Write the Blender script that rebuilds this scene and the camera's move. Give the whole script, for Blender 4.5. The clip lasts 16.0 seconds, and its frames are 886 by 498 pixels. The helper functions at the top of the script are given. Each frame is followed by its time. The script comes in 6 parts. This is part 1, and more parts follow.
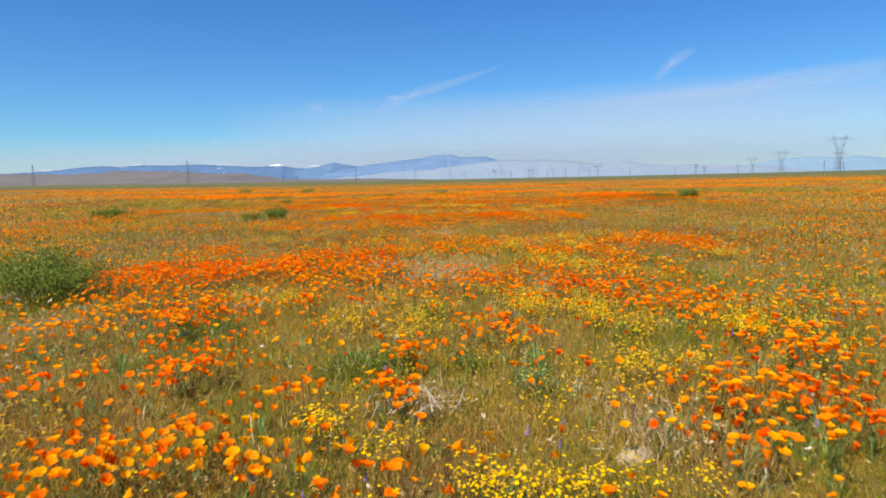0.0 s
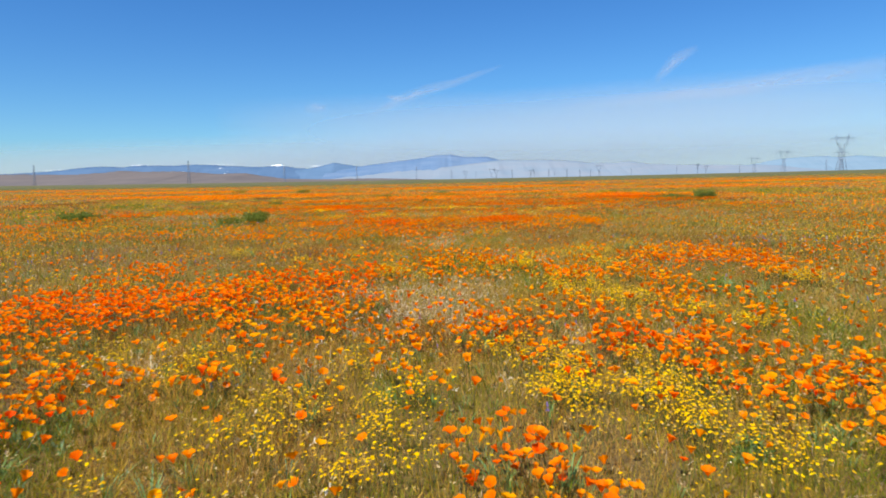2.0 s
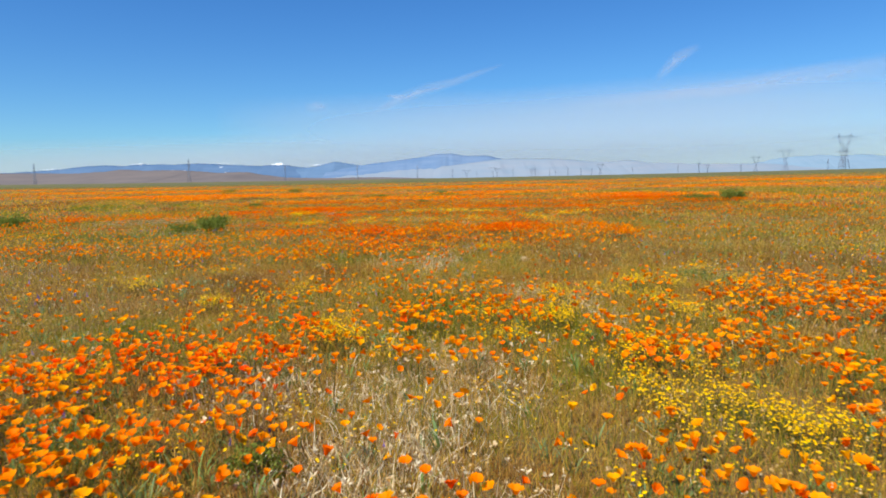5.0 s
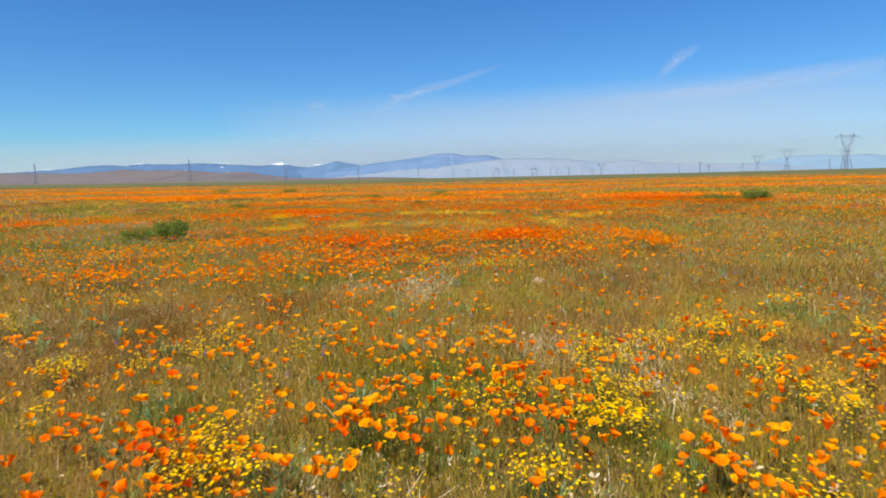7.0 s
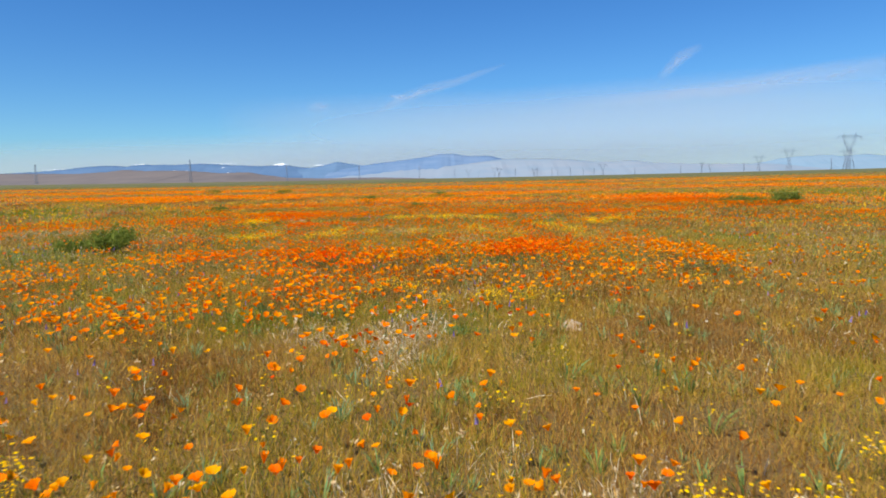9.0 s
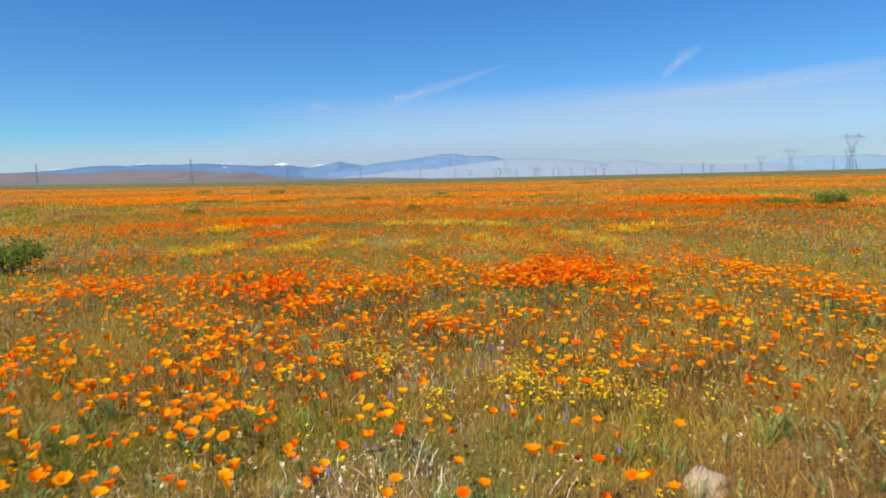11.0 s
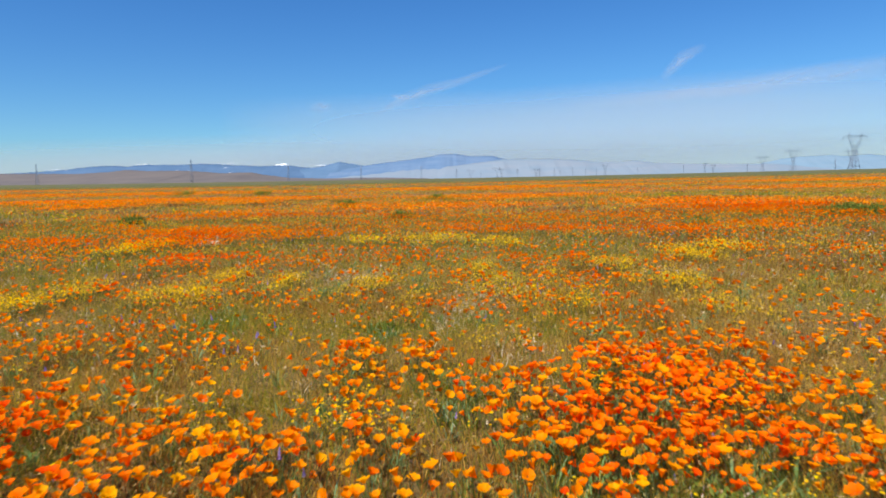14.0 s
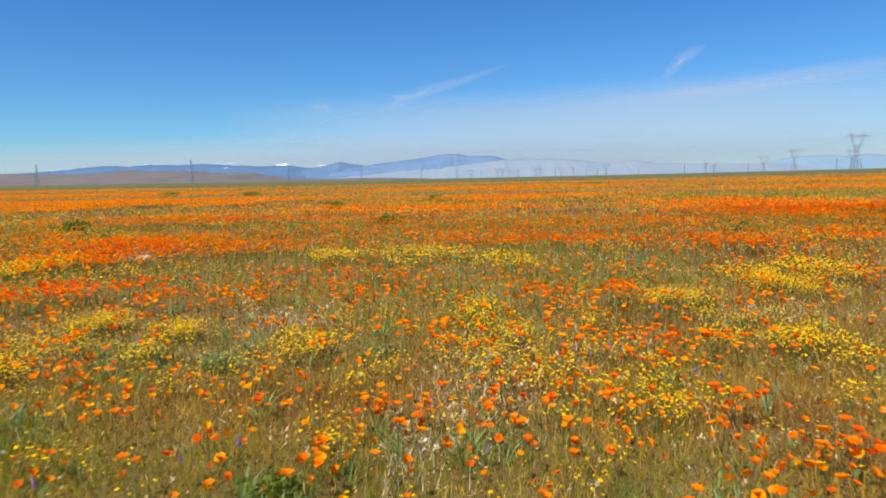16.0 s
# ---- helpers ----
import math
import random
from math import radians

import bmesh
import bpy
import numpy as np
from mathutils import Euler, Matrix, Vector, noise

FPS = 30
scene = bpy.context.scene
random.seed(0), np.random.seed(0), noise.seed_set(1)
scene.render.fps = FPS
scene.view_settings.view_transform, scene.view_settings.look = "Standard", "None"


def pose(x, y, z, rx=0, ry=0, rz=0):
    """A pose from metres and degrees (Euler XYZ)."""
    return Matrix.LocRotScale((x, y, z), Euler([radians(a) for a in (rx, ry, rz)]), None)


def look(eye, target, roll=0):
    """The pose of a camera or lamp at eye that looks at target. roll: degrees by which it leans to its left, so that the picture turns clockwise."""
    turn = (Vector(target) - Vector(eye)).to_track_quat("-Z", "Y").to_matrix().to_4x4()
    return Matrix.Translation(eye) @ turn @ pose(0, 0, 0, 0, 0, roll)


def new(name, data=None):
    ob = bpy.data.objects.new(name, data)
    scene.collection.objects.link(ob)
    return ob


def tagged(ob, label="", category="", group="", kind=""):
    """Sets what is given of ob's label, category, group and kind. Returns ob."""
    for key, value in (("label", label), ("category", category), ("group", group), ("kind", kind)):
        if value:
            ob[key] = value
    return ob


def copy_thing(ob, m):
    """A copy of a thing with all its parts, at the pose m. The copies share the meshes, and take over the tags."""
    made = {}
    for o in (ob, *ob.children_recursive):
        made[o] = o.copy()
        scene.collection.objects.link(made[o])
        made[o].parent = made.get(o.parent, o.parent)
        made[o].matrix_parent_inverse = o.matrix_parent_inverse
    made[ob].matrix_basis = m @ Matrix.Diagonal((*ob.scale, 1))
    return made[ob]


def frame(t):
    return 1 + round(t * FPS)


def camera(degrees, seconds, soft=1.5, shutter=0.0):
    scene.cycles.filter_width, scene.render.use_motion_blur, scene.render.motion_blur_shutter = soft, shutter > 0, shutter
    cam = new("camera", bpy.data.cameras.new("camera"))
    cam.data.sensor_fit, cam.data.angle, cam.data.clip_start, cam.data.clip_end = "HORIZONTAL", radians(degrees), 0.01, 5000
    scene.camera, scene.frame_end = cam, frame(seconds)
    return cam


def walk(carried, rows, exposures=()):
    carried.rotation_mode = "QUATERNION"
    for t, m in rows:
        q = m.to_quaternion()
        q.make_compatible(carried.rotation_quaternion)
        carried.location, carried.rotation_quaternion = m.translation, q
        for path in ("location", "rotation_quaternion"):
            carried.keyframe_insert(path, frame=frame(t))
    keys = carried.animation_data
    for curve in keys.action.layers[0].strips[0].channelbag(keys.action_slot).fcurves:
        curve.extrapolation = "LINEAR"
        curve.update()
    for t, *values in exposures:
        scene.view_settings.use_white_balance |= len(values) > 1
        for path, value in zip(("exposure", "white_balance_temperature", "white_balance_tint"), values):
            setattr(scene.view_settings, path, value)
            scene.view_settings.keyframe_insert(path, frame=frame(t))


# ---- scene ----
cam = camera(69.5, 16.0, soft=1.75, shutter=0.25)
# seconds, x, y, z, yaw, pitch, lean
ROWS = [
    (0.0, -0.000, 0.000, 1.083, 0.00, -5.81, -1.05),
    (0.5, 0.011, 0.485, 1.092, 0.02, -5.80, -1.07),
    (1.0, 0.029, 0.959, 1.092, 0.05, -5.81, -1.08),
    (1.5, 0.057, 1.443, 1.097, 0.07, -5.81, -1.09),
    (2.0, 0.086, 1.917, 1.098, 0.11, -5.82, -1.10),
    (2.5, 0.117, 2.396, 1.108, 0.12, -5.85, -1.07),
    (3.0, 0.142, 2.886, 1.120, 0.15, -5.88, -1.07),
    (3.5, 0.157, 3.377, 1.121, 0.18, -5.91, -1.11),
    (4.0, 0.169, 3.847, 1.118, 0.17, -5.91, -1.11),
    (6.5, 0.283, 6.253, 1.095, 0.26, -5.93, -1.09),
    (7.0, 0.313, 6.749, 1.097, 0.28, -5.93, -1.11),
    (7.5, 0.336, 7.250, 1.095, 0.30, -5.95, -1.12),
    (8.0, 0.369, 7.757, 1.107, 0.34, -5.92, -1.13),
    (8.5, 0.379, 8.254, 1.094, 0.36, -5.90, -1.13),
    (11.0, 0.397, 11.153, 1.090, 0.47, -5.89, -1.08),
    (11.5, 0.412, 11.720, 1.089, 0.49, -5.89, -1.09),
    (12.0, 0.440, 12.288, 1.084, 0.50, -5.89, -1.11),
    (12.5, 0.477, 12.868, 1.086, 0.51, -5.87, -1.12),
    (13.0, 0.514, 13.458, 1.084, 0.53, -5.87, -1.11),
    (13.5, 0.550, 14.074, 1.105, 0.54, -5.89, -1.12),
    (14.0, 0.576, 14.694, 1.121, 0.56, -5.88, -1.10),
    (14.5, 0.604, 15.307, 1.114, 0.55, -5.84, -1.11),
    (15.0, 0.636, 15.899, 1.098, 0.60, -5.84, -1.16),
    (15.5, 0.657, 16.459, 1.098, 0.60, -5.86, -1.17),
    (16.0, 0.708, 17.040, 1.098, 0.62, -5.87, -1.14),
]
walk(cam, [(t, pose(x, y, z, 90 + pitch, 0, yaw) @ pose(0, 0, 0, 0, 0, lean)) for t, x, y, z, yaw, pitch, lean in ROWS],
     exposures=[(0.0, 0.56), (4.0, 0.55), (8.5, 0.51), (12.0, 0.53), (13.5, 0.50), (15.0, 0.46), (16.0, 0.50)])

# ---------------------------------------------------------------- light
SUN_DIR = Vector((-0.38, -0.42, 0.82)).normalized()
sun_data = bpy.data.lights.new("sun", "SUN")
sun_data.energy, sun_data.angle, sun_data.color = 5.0, radians(0.53), (1.0, 0.93, 0.76)
sun = new("sun", sun_data)
sun.matrix_world = look(SUN_DIR * 200, (0, 0, 0))

world = bpy.data.worlds.new("sky")
scene.world = world
world.use_nodes = True
wn, wl = world.node_tree.nodes, world.node_tree.links
wn.clear()
sky = wn.new("ShaderNodeTexSky")
sky.sky_type, sky.sun_disc = "NISHITA", False
sky.sun_elevation = math.asin(SUN_DIR.z)
sky.sun_rotation = math.atan2(SUN_DIR.x, SUN_DIR.y)
sky.altitude, sky.air_density, sky.dust_density, sky.ozone_density = 800, 1.2, 0.0, 1.6
bg = wn.new("ShaderNodeBackground")
bg.inputs["Strength"].default_value = 0.077
wo = wn.new("ShaderNodeOutputWorld")
deep = wn.new("ShaderNodeHueSaturation")
deep.inputs["Saturation"].default_value = 1.25
wl.new(sky.outputs["Color"], deep.inputs["Color"])
clear_air = wn.new("ShaderNodeMix")
clear_air.data_type, clear_air.blend_type = "RGBA", "MULTIPLY"
clear_air.inputs[0].default_value, clear_air.inputs[7].default_value = 1.0, (0.455, 0.785, 1.16, 1)
wl.new(deep.outputs["Color"], clear_air.inputs[6])
wl.new(clear_air.outputs[2], bg.inputs["Color"])
wl.new(bg.outputs["Background"], wo.inputs["Surface"])


# ---------------------------------------------------------------- node helpers
def blank(name):
    m = bpy.data.materials.new(name)
    m.use_nodes = True
    m.node_tree.nodes.clear()
    return m, m.node_tree.nodes, m.node_tree.links


def ramp(nodes, links, value, stops):
    r = nodes.new("ShaderNodeValToRGB")
    while len(r.color_ramp.elements) < len(stops):
        r.color_ramp.elements.new(0.5)
    for e, (p, c) in zip(r.color_ramp.elements, stops):
        e.position, e.color = p, (*c, 1)
    links.new(value, r.inputs["Fac"])
    return r.outputs["Color"]


def noise_value(nodes, links, scale, detail=4.0, rough=0.6, stretch=(1, 1, 1), coord="Object"):
    tc = nodes.new("ShaderNodeTexCoord")
    mp = nodes.new("ShaderNodeMapping")
    mp.inputs["Scale"].default_value = stretch
    n = nodes.new("ShaderNodeTexNoise")
    n.inputs["Scale"].default_value, n.inputs["Detail"].default_value, n.inputs["Roughness"].default_value = scale, detail, rough
    links.new(tc.outputs[coord], mp.inputs["Vector"])
    links.new(mp.outputs["Vector"], n.inputs["Vector"])
    return n.outputs["Fac"]


def maths(nodes, links, op, a, b=0.0, clamp=False):
    n = nodes.new("ShaderNodeMath")
    n.operation, n.use_clamp = op, clamp
    for i, v in enumerate((a, b)):
        if isinstance(v, (int, float)):
            n.inputs[i].default_value = v
        else:
            links.new(v, n.inputs[i])
    return n.outputs[0]


def mix_colour(nodes, links, fac, a, b, blend="MIX"):
    n = nodes.new("ShaderNodeMix")
    n.data_type, n.blend_type = "RGBA", blend
    for key, v in ((0, fac), (6, a), (7, b)):
        if isinstance(v, (int, float)):
            n.inputs[key].default_value = v
        elif isinstance(v, tuple):
            n.inputs[key].default_value = (*v, 1)
        else:
            links.new(v, n.inputs[key])
    return n.outputs[2]


def plant_material(name, stops, through_light=0.35, gloss=0.006, rough=0.5):
    """Thin petals and blades: colour by the plant's own tint, some light comes through."""
    m, n, l = blank(name)
    at = n.new("ShaderNodeAttribute")
    at.attribute_name = "tint"
    fine = noise_value(n, l, 90.0, 3.0)
    tint = maths(n, l, "ADD", at.outputs["Fac"], maths(n, l, "MULTIPLY", maths(n, l, "SUBTRACT", fine, 0.5), 0.25))
    colour = ramp(n, l, tint, stops)
    d, t, mx, g, mg, out = (n.new("ShaderNode" + k) for k in ("BsdfDiffuse", "BsdfTranslucent", "MixShader", "BsdfGlossy", "MixShader", "OutputMaterial"))
    l.new(colour, d.inputs["Color"])
    l.new(colour, t.inputs["Color"])
    mx.inputs[0].default_value, mg.inputs[0].default_value = through_light, gloss
    g.inputs["Roughness"].default_value = rough
    l.new(d.outputs[0], mx.inputs[1])
    l.new(t.outputs[0], mx.inputs[2])
    l.new(mx.outputs[0], mg.inputs[1])
    l.new(g.outputs[0], mg.inputs[2])
    l.new(mg.outputs[0], out.inputs["Surface"])
    return m


def solid_material(name, stops, scale, rough=0.8, bump=0.0, stretch=(1, 1, 1), metallic=0.0):
    m, n, l = blank(name)
    v = noise_value(n, l, scale, 6.0, 0.65, stretch)
    p, out = n.new("ShaderNodeBsdfPrincipled"), n.new("ShaderNodeOutputMaterial")
    l.new(ramp(n, l, v, stops), p.inputs["Base Color"])
    p.inputs["Roughness"].default_value, p.inputs["Metallic"].default_value = rough, metallic
    if bump:
        b = n.new("ShaderNodeBump")
        b.inputs["Strength"].default_value, b.inputs["Distance"].default_value = bump, 0.02
        l.new(noise_value(n, l, scale * 4, 5.0, 0.7, stretch), b.inputs["Height"])
        l.new(b.outputs[0], p.inputs["Normal"])
    l.new(p.outputs[0], out.inputs["Surface"])
    return m


PETAL = plant_material("poppy_petal", [(0.0, (0.95, 0.075, 0.001)), (0.3, (0.96, 0.16, 0.001)), (0.65, (0.96, 0.28, 0.001)), (1.0, (0.96, 0.45, 0.002))], 0.45, 0.002)
YELLOW = plant_material("goldfield_petal", [(0.0, (0.84, 0.46, 0.001)), (1.0, (0.86, 0.61, 0.001))], 0.30, 0.001)
STEM = plant_material("stem_green", [(0.0, (0.16, 0.13, 0.04)), (1.0, (0.10, 0.17, 0.05))], 0.25)
FOLIAGE = plant_material("poppy_foliage", [(0.0, (0.17, 0.25, 0.04)), (0.5, (0.18, 0.30, 0.085)), (1.0, (0.23, 0.35, 0.19))], 0.35)
GRASS = plant_material("field_grass", [(0.0, (0.25, 0.105, 0.020)), (0.18, (0.47, 0.225, 0.042)), (0.38, (0.74, 0.46, 0.105)), (0.58, (0.56, 0.39, 0.036)), (0.78, (0.35, 0.31, 0.020)), (1.0, (0.19, 0.25, 0.016))], 0.45)
PALE = plant_material("dry_seed_husk", [(0.0, (0.56, 0.38, 0.18)), (0.5, (0.70, 0.56, 0.34)), (1.0, (0.84, 0.79, 0.64))], 0.35)
STRAW = plant_material("dry_straw", [(0.0, (0.40, 0.22, 0.055)), (0.6, (0.62, 0.42, 0.14)), (1.0, (0.76, 0.60, 0.30))], 0.40)
UNDER = plant_material("low_leaf", [(0.0, (0.32, 0.185, 0.035)), (0.5, (0.30, 0.225, 0.026)), (1.0, (0.17, 0.22, 0.035))], 0.35)
VIOLET = plant_material("lupine_petal", [(0.0, (0.12, 0.075, 0.27)), (1.0, (0.28, 0.20, 0.44))], 0.3)
BUSH = plant_material("bush_leaf", [(0.0, (0.10, 0.14, 0.024)), (0.5, (0.18, 0.23, 0.036)), (1.0, (0.30, 0.34, 0.07))], 0.38)
TWIG = solid_material("weathered_twig", [(0.3, (0.34, 0.27, 0.20)), (0.7, (0.56, 0.49, 0.41))], 60.0, 0.85, 0.4, (1, 1, 0.2))
STONE = solid_material("sandstone", [(0.25, (0.36, 0.25, 0.15)), (0.5, (0.50, 0.38, 0.25)), (0.8, (0.62, 0.52, 0.40))], 9.0, 0.9, 0.6)
# the steel's bluish cast is distance haze mixed into its colour
STEEL = solid_material("weathered_hazy_steel", [(0.3, (0.13, 0.165, 0.24)), (0.7, (0.18, 0.22, 0.30))], 0.4, 0.7, 0.0)
INSULATOR = solid_material("insulator_glass", [(0.3, (0.14, 0.17, 0.23)), (0.7, (0.20, 0.24, 0.30))], 2.0, 0.3)


def ground_material():
    m, n, l = blank("field_soil")
    big = noise_value(n, l, 0.35, 5.0, 0.6)
    mid = noise_value(n, l, 3.0, 6.0, 0.7)
    fine = noise_value(n, l, 45.0, 6.0, 0.75)
    soil = ramp(n, l, fine, [(0.3, (0.07, 0.036, 0.010)), (0.5, (0.16, 0.088, 0.024)), (0.72, (0.34, 0.21, 0.065))])
    litter = ramp(n, l, fine, [(0.3, (0.055, 0.042, 0.010)), (0.5, (0.13, 0.092, 0.022)), (0.72, (0.30, 0.22, 0.06))])
    base = mix_colour(n, l, maths(n, l, "MULTIPLY", maths(n, l, "ADD", mid, maths(n, l, "SUBTRACT", big, 0.75)), 2.2, True), soil, litter)
    tc = n.new("ShaderNodeTexCoord")
    sp = n.new("ShaderNodeSeparateXYZ")
    l.new(tc.outputs["Object"], sp.inputs[0])
    far = maths(n, l, "MULTIPLY", maths(n, l, "SUBTRACT", sp.outputs["Y"], 70.0), 0.02, True)
    meadow = ramp(n, l, noise_value(n, l, 0.05, 5.0, 0.65), [(0.3, (0.065, 0.075, 0.016)), (0.5, (0.09, 0.09, 0.02)), (0.7, (0.14, 0.11, 0.025))])
    p, out, b = n.new("ShaderNodeBsdfPrincipled"), n.new("ShaderNodeOutputMaterial"), n.new("ShaderNodeBump")
    l.new(mix_colour(n, l, far, base, meadow), p.inputs["Base Color"])
    p.inputs["Roughness"].default_value = 0.95
    b.inputs["Strength"].default_value, b.inputs["Distance"].default_value = 0.8, 0.02
    l.new(fine, b.inputs["Height"])
    l.new(b.outputs[0], p.inputs["Normal"])
    l.new(p.outputs[0], out.inputs["Surface"])
    return m


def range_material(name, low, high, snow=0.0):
    """Bare far hills: two tones in long streaks, the ranges' blue distance haze painted in, with snow left in the
    gullies.
    """
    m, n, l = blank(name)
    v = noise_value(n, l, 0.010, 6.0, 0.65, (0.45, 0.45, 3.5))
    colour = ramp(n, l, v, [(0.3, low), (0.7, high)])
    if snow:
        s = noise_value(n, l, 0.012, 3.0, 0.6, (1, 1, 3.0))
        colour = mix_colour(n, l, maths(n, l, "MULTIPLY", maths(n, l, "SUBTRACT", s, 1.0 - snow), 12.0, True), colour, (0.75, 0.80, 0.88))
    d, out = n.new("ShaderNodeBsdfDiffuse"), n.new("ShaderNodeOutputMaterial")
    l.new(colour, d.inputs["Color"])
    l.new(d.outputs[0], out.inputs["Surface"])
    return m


def cloud_material(name, strength, scale, stretch, cut):
    """Thin ice cloud: white, streaked along its length, fading out at its rims."""
    m, n, l = blank(name)
    uv = n.new("ShaderNodeUVMap")
    uv.uv_map = "UVMap"
    mp = n.new("ShaderNodeMapping")
    mp.inputs["Scale"].default_value = stretch
    tx = n.new("ShaderNodeTexNoise")
    tx.inputs["Scale"].default_value, tx.inputs["Detail"].default_value, tx.inputs["Roughness"].default_value = scale, 6.0, 0.62
    tx.inputs["Distortion"].default_value = 0.6
    l.new(uv.outputs[0], mp.inputs["Vector"])
    l.new(mp.outputs[0], tx.inputs["Vector"])
    sp = n.new("ShaderNodeSeparateXYZ")
    l.new(uv.outputs[0], sp.inputs[0])

    def bell(v):
        return maths(n, l, "MULTIPLY", maths(n, l, "MULTIPLY", v, maths(n, l, "SUBTRACT", 1.0, v)), 4.0)
    rim = maths(n, l, "MULTIPLY", maths(n, l, "POWER", bell(sp.outputs["X"]), 0.8), maths(n, l, "POWER", bell(sp.outputs["Y"]), 1.5))
    body = maths(n, l, "MULTIPLY", maths(n, l, "SUBTRACT", tx.outputs["Fac"], cut), 2.6, True)
    alpha = maths(n, l, "MULTIPLY", maths(n, l, "MULTIPLY", rim, body), strength, True)
    tr, d, tl, half, mx, out = (n.new("ShaderNode" + k) for k in ("BsdfTransparent", "BsdfDiffuse", "BsdfTranslucent", "MixShader", "MixShader", "OutputMaterial"))
    d.inputs["Color"].default_value = tl.inputs["Color"].default_value = (0.87, 0.88, 0.97, 1)
    half.inputs[0].default_value = 0.5
    l.new(d.outputs[0], half.inputs[1])
    l.new(tl.outputs[0], half.inputs[2])
    l.new(alpha, mx.inputs[0])
    l.new(tr.outputs[0], mx.inputs[1])
    l.new(half.outputs[0], mx.inputs[2])
    l.new(mx.outputs[0], out.inputs["Surface"])
    return m


# ---------------------------------------------------------------- mesh helpers
rng = np.random.default_rng(7)


def build_mesh(name, verts, tris, mats, tint=None, slot=None, smooth=False):
    """One mesh from arrays of corners and triangles."""
    me = bpy.data.meshes.new(name)
    verts, tris = np.asarray(verts, np.float32), np.asarray(tris, np.int32)
    me.vertices.add(len(verts))
    me.vertices.foreach_set("co", verts.ravel())
    me.loops.add(tris.size)
    me.loops.foreach_set("vertex_index", tris.ravel())
    me.polygons.add(len(tris))
    me.polygons.foreach_set("loop_start", np.arange(0, tris.size, 3, dtype=np.int32))
    if slot is not None:
        me.polygons.foreach_set("material_index", np.asarray(slot, np.int32))
    me.polygons.foreach_set("use_smooth", np.full(len(tris), smooth))
    for m in mats:
        me.materials.append(m)
    if tint is not None:
        at = me.attributes.new("tint", "FLOAT", "POINT")
        at.data.foreach_set("value", np.asarray(tint, np.float32))
    me.update(calc_edges=True)
    me.validate()
    return me


class Shape:
    """A small triangle shape to be sown many times: corners, triangles, slots and a tint step per corner."""

    def __init__(self):
        self.v, self.t, self.s, self.c = [], [], [], []

    def add(self, verts, tris, slot=0, steps=None):
        o = len(self.v)
        self.v += [tuple(p) for p in verts]
        self.t += [tuple(i + o for i in f) for f in tris]
        self.s += [slot] * len(tris)
        self.c += list(steps) if steps is not None else [0.0] * len(verts)
        return self

    def mesh(self, name, mats, tint=0.5):
        return build_mesh(name, self.v, self.t, mats, np.array(self.c) + tint, self.s, True)


def sow(name, shapes, pos, size, yaw, lean, tint, mats, pick=None, smooth=True):
    """All the plants of a kind as one mesh: shape pick[i] at pos[i]."""
    pick = rng.integers(0, len(shapes), len(pos)) if pick is None else pick
    vs, ts, ss, cs, off = [], [], [], [], 0
    for k, sh in enumerate(shapes):
        i = np.nonzero(pick == k)[0]
        if not len(i):
            continue
        v, t = np.array(sh.v, np.float32), np.array(sh.t, np.int32)
        a, b, c = yaw[i], lean[i], rng.uniform(0, 2 * np.pi, len(i))
        # turn about z by a, then lean by b towards direction c
        x = v[None, :, 0] * np.cos(a)[:, None] - v[None, :, 1] * np.sin(a)[:, None]
        y = v[None, :, 0] * np.sin(a)[:, None] + v[None, :, 1] * np.cos(a)[:, None]
        z = np.repeat(v[None, :, 2], len(i), 0)
        ux, uy = np.cos(c)[:, None], np.sin(c)[:, None]
        along = x * ux + y * uy
        cb, sb = np.cos(b)[:, None], np.sin(b)[:, None]
        turned = along * cb + z * sb
        z2 = -along * sb + z * cb
        x, y = x + (turned - along) * ux, y + (turned - along) * uy
        p = np.stack([x, y, z2], -1) * size[i][:, None, None] + pos[i][:, None, :]
        vs.append(p.reshape(-1, 3))
        ts.append((t[None] + (off + np.arange(len(i)) * len(v))[:, None, None]).reshape(-1, 3))
        ss.append(np.tile(sh.s, len(i)))
        cs.append((tint[i][:, None] + np.array(sh.c)[None]).ravel())
        off += len(i) * len(v)
    me = build_mesh(name, np.concatenate(vs), np.concatenate(ts), mats, np.concatenate(cs), np.concatenate(ss), smooth)
    return new(name, me)


def part(name, me, parent, label=""):
    ob = new(name, me)
    ob.parent = parent
    return tagged(ob, label)


def lattice(x, y, seed):
    """Smooth value noise, 0 to 1."""
    xi, yi = np.floor(x), np.floor(y)
    fx, fy = x - xi, y - yi
    fx, fy = fx * fx * (3 - 2 * fx), fy * fy * (3 - 2 * fy)

    def h(a, b):
        s = np.sin(a * 127.1 + b * 311.7 + seed * 74.7) * 43758.5453
        return s - np.floor(s)
    return (h(xi, yi) * (1 - fx) + h(xi + 1, yi) * fx) * (1 - fy) + (h(xi, yi + 1) * (1 - fx) + h(xi + 1, yi + 1) * fx) * fy


def fbm(x, y, scale, seed, octaves=3):
    total, amp, norm = 0.0, 1.0, 0.0
    for o in range(octaves):
        total = total + amp * lattice(x / scale * 2 ** o, y / scale * 2 ** o, seed + 13 * o)
        norm += amp
        amp *= 0.55
    return total / norm


